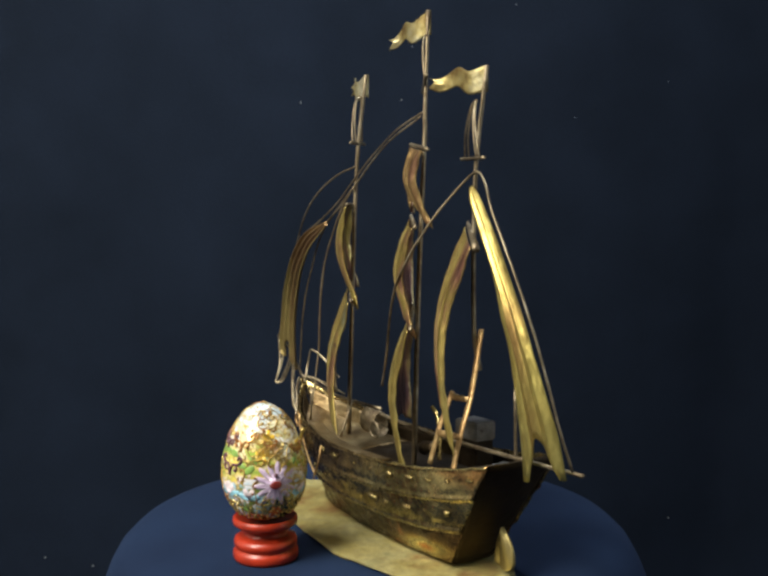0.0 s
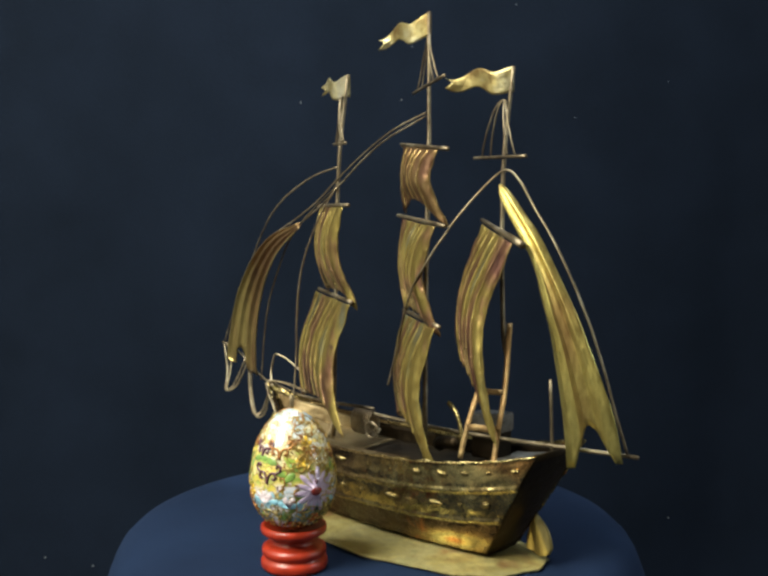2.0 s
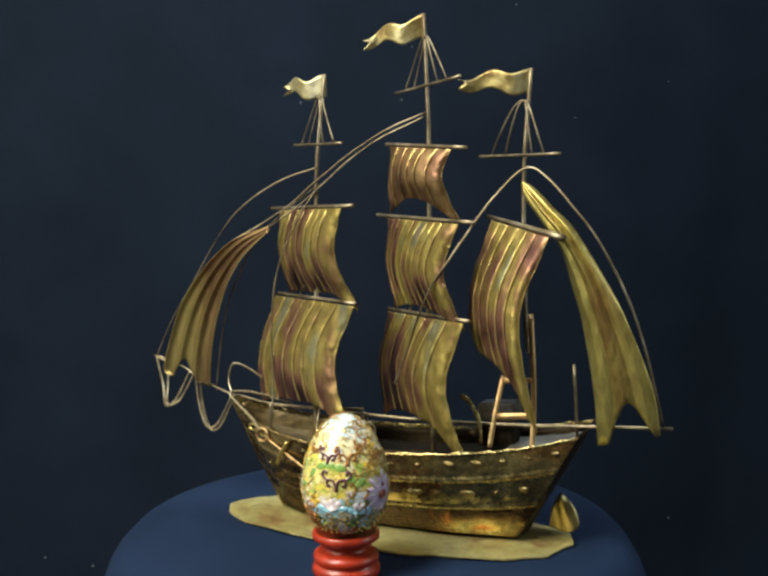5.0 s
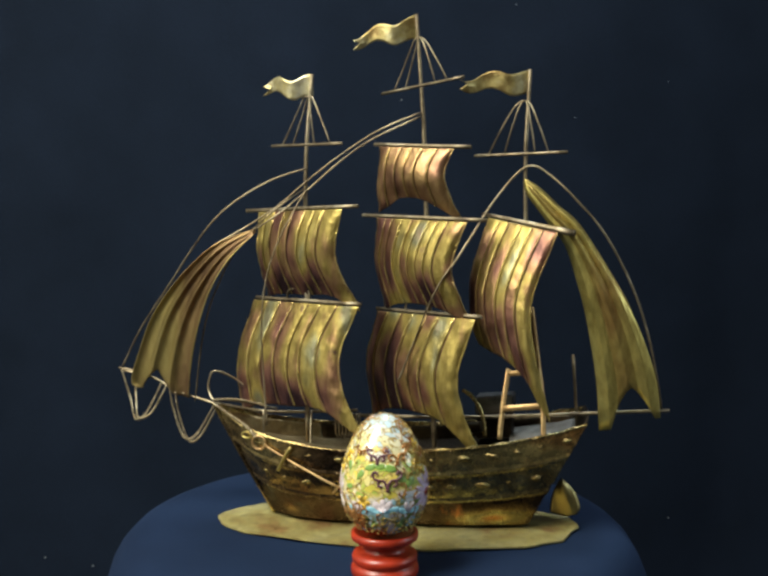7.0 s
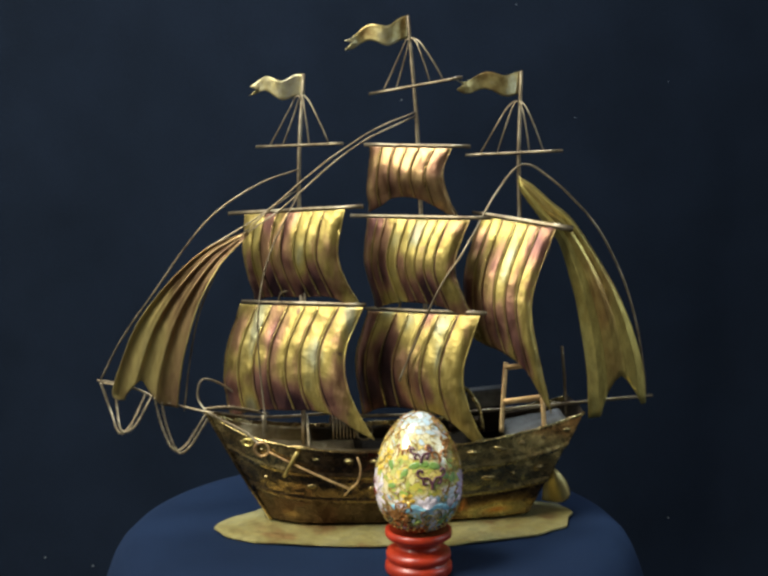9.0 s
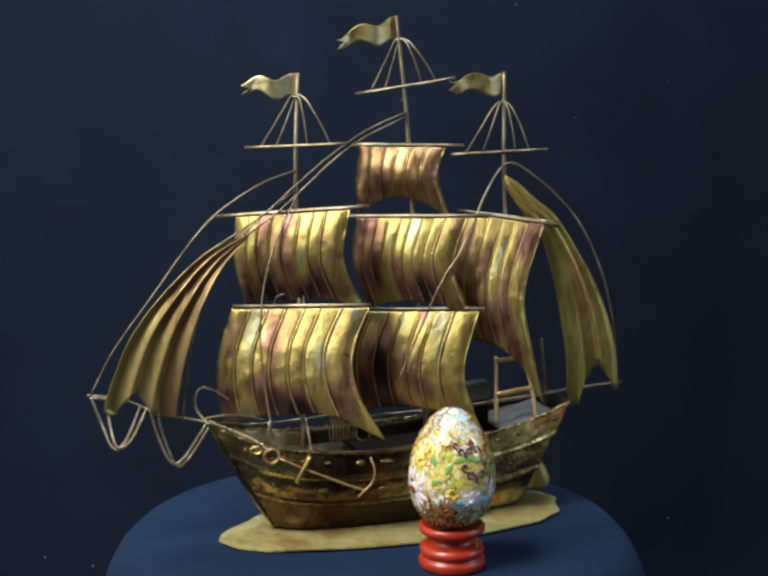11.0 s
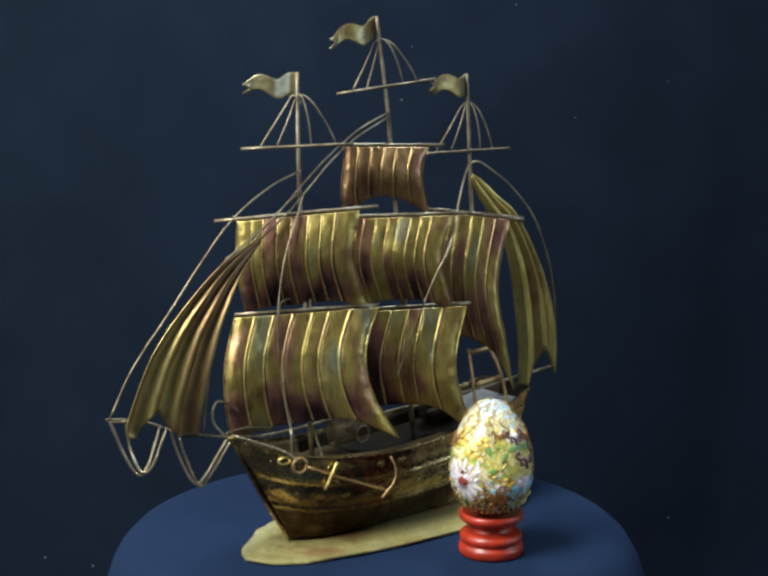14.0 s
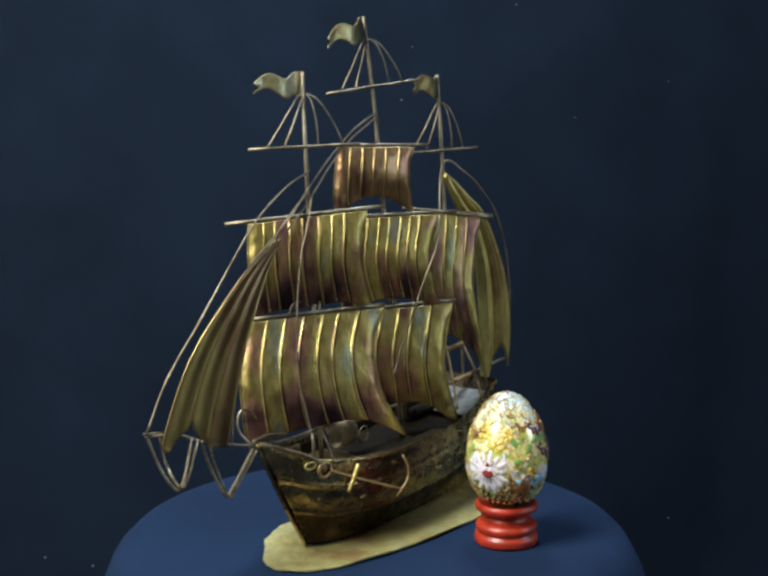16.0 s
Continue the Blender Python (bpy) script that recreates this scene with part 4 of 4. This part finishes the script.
def patch(name, az, z, outline, material, lift=0.0004):
    """A slightly raised cell of enamel: its outline in millimetres round the place (across, up)."""
    r = egg_radius(z)
    verts = [on_egg(az, z, lift * 1.6)]
    n = len(outline)
    for s, h in ((0.6, lift * 1.4), (0.92, lift), (1.0, -0.0003)):
        for x, y in outline:
            zz = z + y * s / 1000
            verts.append(on_egg(az + math.degrees(x * s / 1000 / max(0.006, egg_radius(zz))), zz, h))
    faces = [(0, 1 + i, 1 + (i + 1) % n) for i in range(n)]
    for k in range(2):
        for i in range(n):
            a, b = 1 + k * n + i, 1 + k * n + (i + 1) % n
            faces.append((a, a + n, b + n, b))
    return mesh_part(name, verts, faces, material, egg)


def petal_outline(length, width, turn, start=0.0):
    pts = []
    for k in range(12):
        a = math.tau * k / 12
        x, y = start + length / 2 * (1 + math.cos(a)), width / 2 * math.sin(a) * (1.0 + 0.25 * math.cos(a))
        pts.append((x * math.cos(turn) - y * math.sin(turn), x * math.sin(turn) + y * math.cos(turn)))
    return pts


def scroll(az, z, size, mirror, material=None, turns=1.4, r=0.00042):
    """An S of thin wire laid on the shell."""
    pts, x, y = [], 0.0, 0.0
    line = []
    for k in range(41):
        t = k / 20 - 1
        a = 3.1 * turns * t * abs(t) * (1 if size > 1.9 else t / max(1e-6, abs(t)) if t else 1) + az
        x, y = x + size * 0.17 * math.cos(a), y + size * 0.17 * math.sin(a)
        line.append((x, y))
    for x, y in line:
        x, y = x - line[20][0], y - line[20][1]
        zz = z + y / 1000
        pts.append(on_egg(az + mirror * math.degrees(x / 1000 / max(0.006, egg_radius(zz))), zz, 0.0002))
    v, f = sweep(pts, r, 5)
    mesh_part("scroll_wire", v, f, material or E_BROWN, egg)


def curls(az, z, material, big):
    """A pair of mirrored curls of wire that spring from one stem, with two more at the shoulders."""
    for side in (-1, 1):
        for line in ([(0.2, -3.2), (0.4, -0.5), (1.6, 2.0), (3.6, 2.6), (4.8, 1.2), (4.2, -0.6), (2.9, -0.2)], [(3.4, 2.6), (5.6, 2.8), (7.4, 4.4), (6.9, 6.2), (5.3, 6.3), (5.0, 4.9)]):
            pts = []
            for x, y in ((q.x, q.y) for q in curve_points([(a * big * side, b * big, 0) for a, b in line], 5)):
                zz = z + y / 1000
                pts.append(on_egg(az + math.degrees(x / 1000 / max(0.006, egg_radius(zz))), zz, 0.0003))
            v, f = sweep(pts, 0.00068 if big > 0.7 else 0.00045, 6)
            mesh_part("scroll_wire", v, f, material, egg)


def build_egg():
    prof = []
    for i in range(41):
        a = math.pi * i / 40
        z = (EGG_LOW + EGG_HIGH) / 2 - (EGG_HIGH - EGG_LOW) / 2 * math.cos(a)
        prof.append((max(0.0002, egg_radius(z)), z - EGG_LOW))
    lathe("shell", prof, ENAMEL, egg, 72, "many-coloured cloisonne enamel with gilt wires")
    # the two large daisies
    for az, z, tone in ((-12, 0.050, E_LILAC), (-178, 0.048, E_WHITE)):
        for k in range(14):
            patch("petal", az, z, petal_outline(11.6 if k % 2 else 10.2, 2.9, math.tau * k / 14 + 0.1, 2.4), tone, 0.0002)
        patch("flower_centre", az, z - 0.0005, [(3.6 * math.cos(a), 2.6 * math.sin(a)) for a in [math.tau * k / 12 for k in range(12)]], E_RED, 0.0004)
        patch("flower_bud", az, z + 0.0050, [(1.1 * math.cos(a), 1.4 * math.sin(a)) for a in [math.tau * k / 10 for k in range(10)]], E_PLUM, 0.0006)
    # leaves
    for az, z, turn, big in ((-48, 0.058, 0.7, 8), (-42, 0.063, 2.4, 6.5), (-60, 0.060, 2.8, 6.5), (-104, 0.0665, 0.3, 7), (-74, 0.0660, 2.9, 8), (-90, 0.0672, 0.1, 6), (-118, 0.062, 1.0, 7), (-140, 0.066, 2.0, 7),
                             (-100, 0.034, 0.5, 6), (-60, 0.034, 2.5, 6), (-135, 0.055, 0.2, 6), (20, 0.062, 1.0, 7), (60, 0.05, 2.0, 7), (150, 0.06, 0.8, 7), (100, 0.055, 0.8, 7)):
        patch("leaf", az, z, petal_outline(big, big * 0.5, turn, -big / 2), E_GREEN, 0.00012)
    # lotus flower, low on the shell
    for k, tone in ((0, E_BLUE), (1, E_WHITE), (2, E_WHITE), (3, E_WHITE), (4, E_BLUE)):
        patch("petal", -86, 0.0425, petal_outline(9 if k in (0, 4) else 7, 3.6, radians(12 + 39 * k), 1.0), tone, 0.00018)
    for az in (-50, -122, 30, 120):
        for k in range(4):
            patch("petal", az, 0.041, petal_outline(6.5, 3.2, radians(20 + 45 * k), 0.8), E_BLUE if k in (0, 3) else E_WHITE, 0.00018)
    for az, z in ((-30, 0.066), (-150, 0.070), (-165, 0.064), (-112, 0.048), (40, 0.068), (170, 0.07), (90, 0.066), (-20, 0.075)):
        for k in range(5):
            patch("petal", az, z, petal_outline(3.6, 2.6, math.tau * k / 5 + az, 0.8), E_YELLOW, 0.00015)
    # orange blossoms over the foot
    for az, z, big in ((-124, 0.0365, 1.5), (-10, 0.033, 1.0), (70, 0.0345, 1.0), (140, 0.0345, 1.0), (-134, 0.0335, 0.9)):
        for k in range(6):
            patch("petal", az, z, petal_outline(3.4 * big, 2.2 * big, math.tau * k / 6, 0.6), E_ORANGE, 0.00018)
    rng = random.Random(8)
    for az, z, mt, big in ((-80, 0.0575, E_PLUM, 1.05), (-64, 0.0705, E_BROWN, 0.9), (-94, 0.0705, E_PLUM, 0.75), (-38, 0.0760, E_BROWN, 0.5), (-16, 0.0700, E_BROWN, 0.5), (-124, 0.0730, E_BROWN, 0.5), (-124, 0.0350, E_BROWN, 0.6),
                           (30, 0.066, E_BROWN, 0.6), (90, 0.055, E_PLUM, 0.8), (100, 0.07, E_BROWN, 0.6), (150, 0.068, E_BROWN, 0.6)):
        curls(az, z, mt, big)
    for k in range(9):
        scroll(-14 + rng.uniform(-26, 22), rng.uniform(0.063, 0.074), rng.uniform(1.6, 2.6), rng.choice((-1, 1)), GILT, 1.3, 0.00042)
    for k in range(10):
        scroll(-126 + rng.uniform(-14, 14), rng.uniform(0.034, 0.043), rng.uniform(1.4, 2.2), rng.choice((-1, 1)), E_BROWN, 1.3, 0.00045)
    for k in range(150):
        az, z = rng.uniform(-180, 180), EGG_LOW + rng.uniform(0.012, 0.0655)
        size, side, tone, turns = rng.uniform(1.2, 2.3), rng.choice((-1, 1)), rng.choice((None, GILT, GILT, GOLD)), rng.uniform(0.8, 1.5)
        # the large curls keep a clear ground
        if not (-108 < az < -64 and 0.050 < z < 0.083):
            scroll(az, z, size, side, tone, turns, 0.00032)
    # beaded gilt band at the foot
    bm = bmesh.new()
    bmesh.ops.create_icosphere(bm, subdivisions=1, radius=0.00075)
    bead = bpy.data.meshes.new("bead")
    bm.to_mesh(bead)
    bm.free()
    bead.materials.append(GOLD)
    for k in range(120):
        ob = new("bead", bead)
        ob.parent = egg
        ob.matrix_basis = Matrix.Translation(on_egg(3 * k + rng.uniform(-1.5, 1.5), 0.0290 + 0.0022 * (k % 4) + rng.uniform(-0.0006, 0.0006), 0.0001))


stand = new("egg_stand")
tagged(stand, "turned red lacquered wooden egg stand", "egg stand")
lathe("stand_body", [(0.0164, 0.0000), (0.0180, 0.0004), (0.0187, 0.0020), (0.0187, 0.0046), (0.0180, 0.0062), (0.0166, 0.0070), (0.0167, 0.0077), (0.0178, 0.0088), (0.0181, 0.0106), (0.0176, 0.0124), (0.0156, 0.0134),
      (0.0130, 0.0142), (0.0119, 0.0151), (0.0116, 0.0164), (0.0120, 0.0177), (0.0138, 0.0189), (0.0168, 0.0200), (0.0183, 0.0211), (0.0186, 0.0226), (0.0184, 0.0244), (0.0173, 0.0253), (0.0158, 0.0248), (0.0105, 0.0217), (0.0005, 0.0209)], RED, stand, 64)
egg = new("decorated_egg")
tagged(egg, "cloisonne enamel egg with flowers and gilt scrolls", "decorated egg")
build_egg()
egg.location = (EGG[0], EGG[1], EGG_LOW)
stand.location = (EGG[0], EGG[1], 0.0)


# ---- what turns ----
# degrees by which the turntable has turned, at seconds; it creeps round a little unevenly
TURNED = ((0, -57.15), (0.5, -53.33), (1, -49.55), (1.5, -45.85), (2, -42.15), (2.5, -38.64), (3, -34.98), (3.5, -31.53), (4, -28.01), (4.5, -24.45), (5, -20.9), (5.5, -17.38), (6, -13.88), (6.5, -10.39), (7, -6.60),
          (7.5, -3.5), (8, -0.42), (8.5, 3.21), (9, 6.15), (9.5, 9.6), (10, 13.05), (10.5, 16.5), (11, 20.0), (11.5, 23.49), (12, 26.86), (12.5, 30.55), (13, 34.18), (13.5, 37.48), (14, 41.15), (14.5, 44.33),
          (15, 47.45), (15.5, 51.15), (16, 54.75))


def motions():
    for ob, (x, y) in ((table, (0, 0)), (ship, (0, 0)), (stand, EGG), (egg, EGG)):
        z = ob.location.z
        rows = []
        for t, a in TURNED:
            c, s = math.cos(radians(a)), math.sin(radians(a))
            rows.append((t, pose(c * x - s * y, s * x + c * y, z, 0, 0, a)))
        walk(ob, rows)


motions()
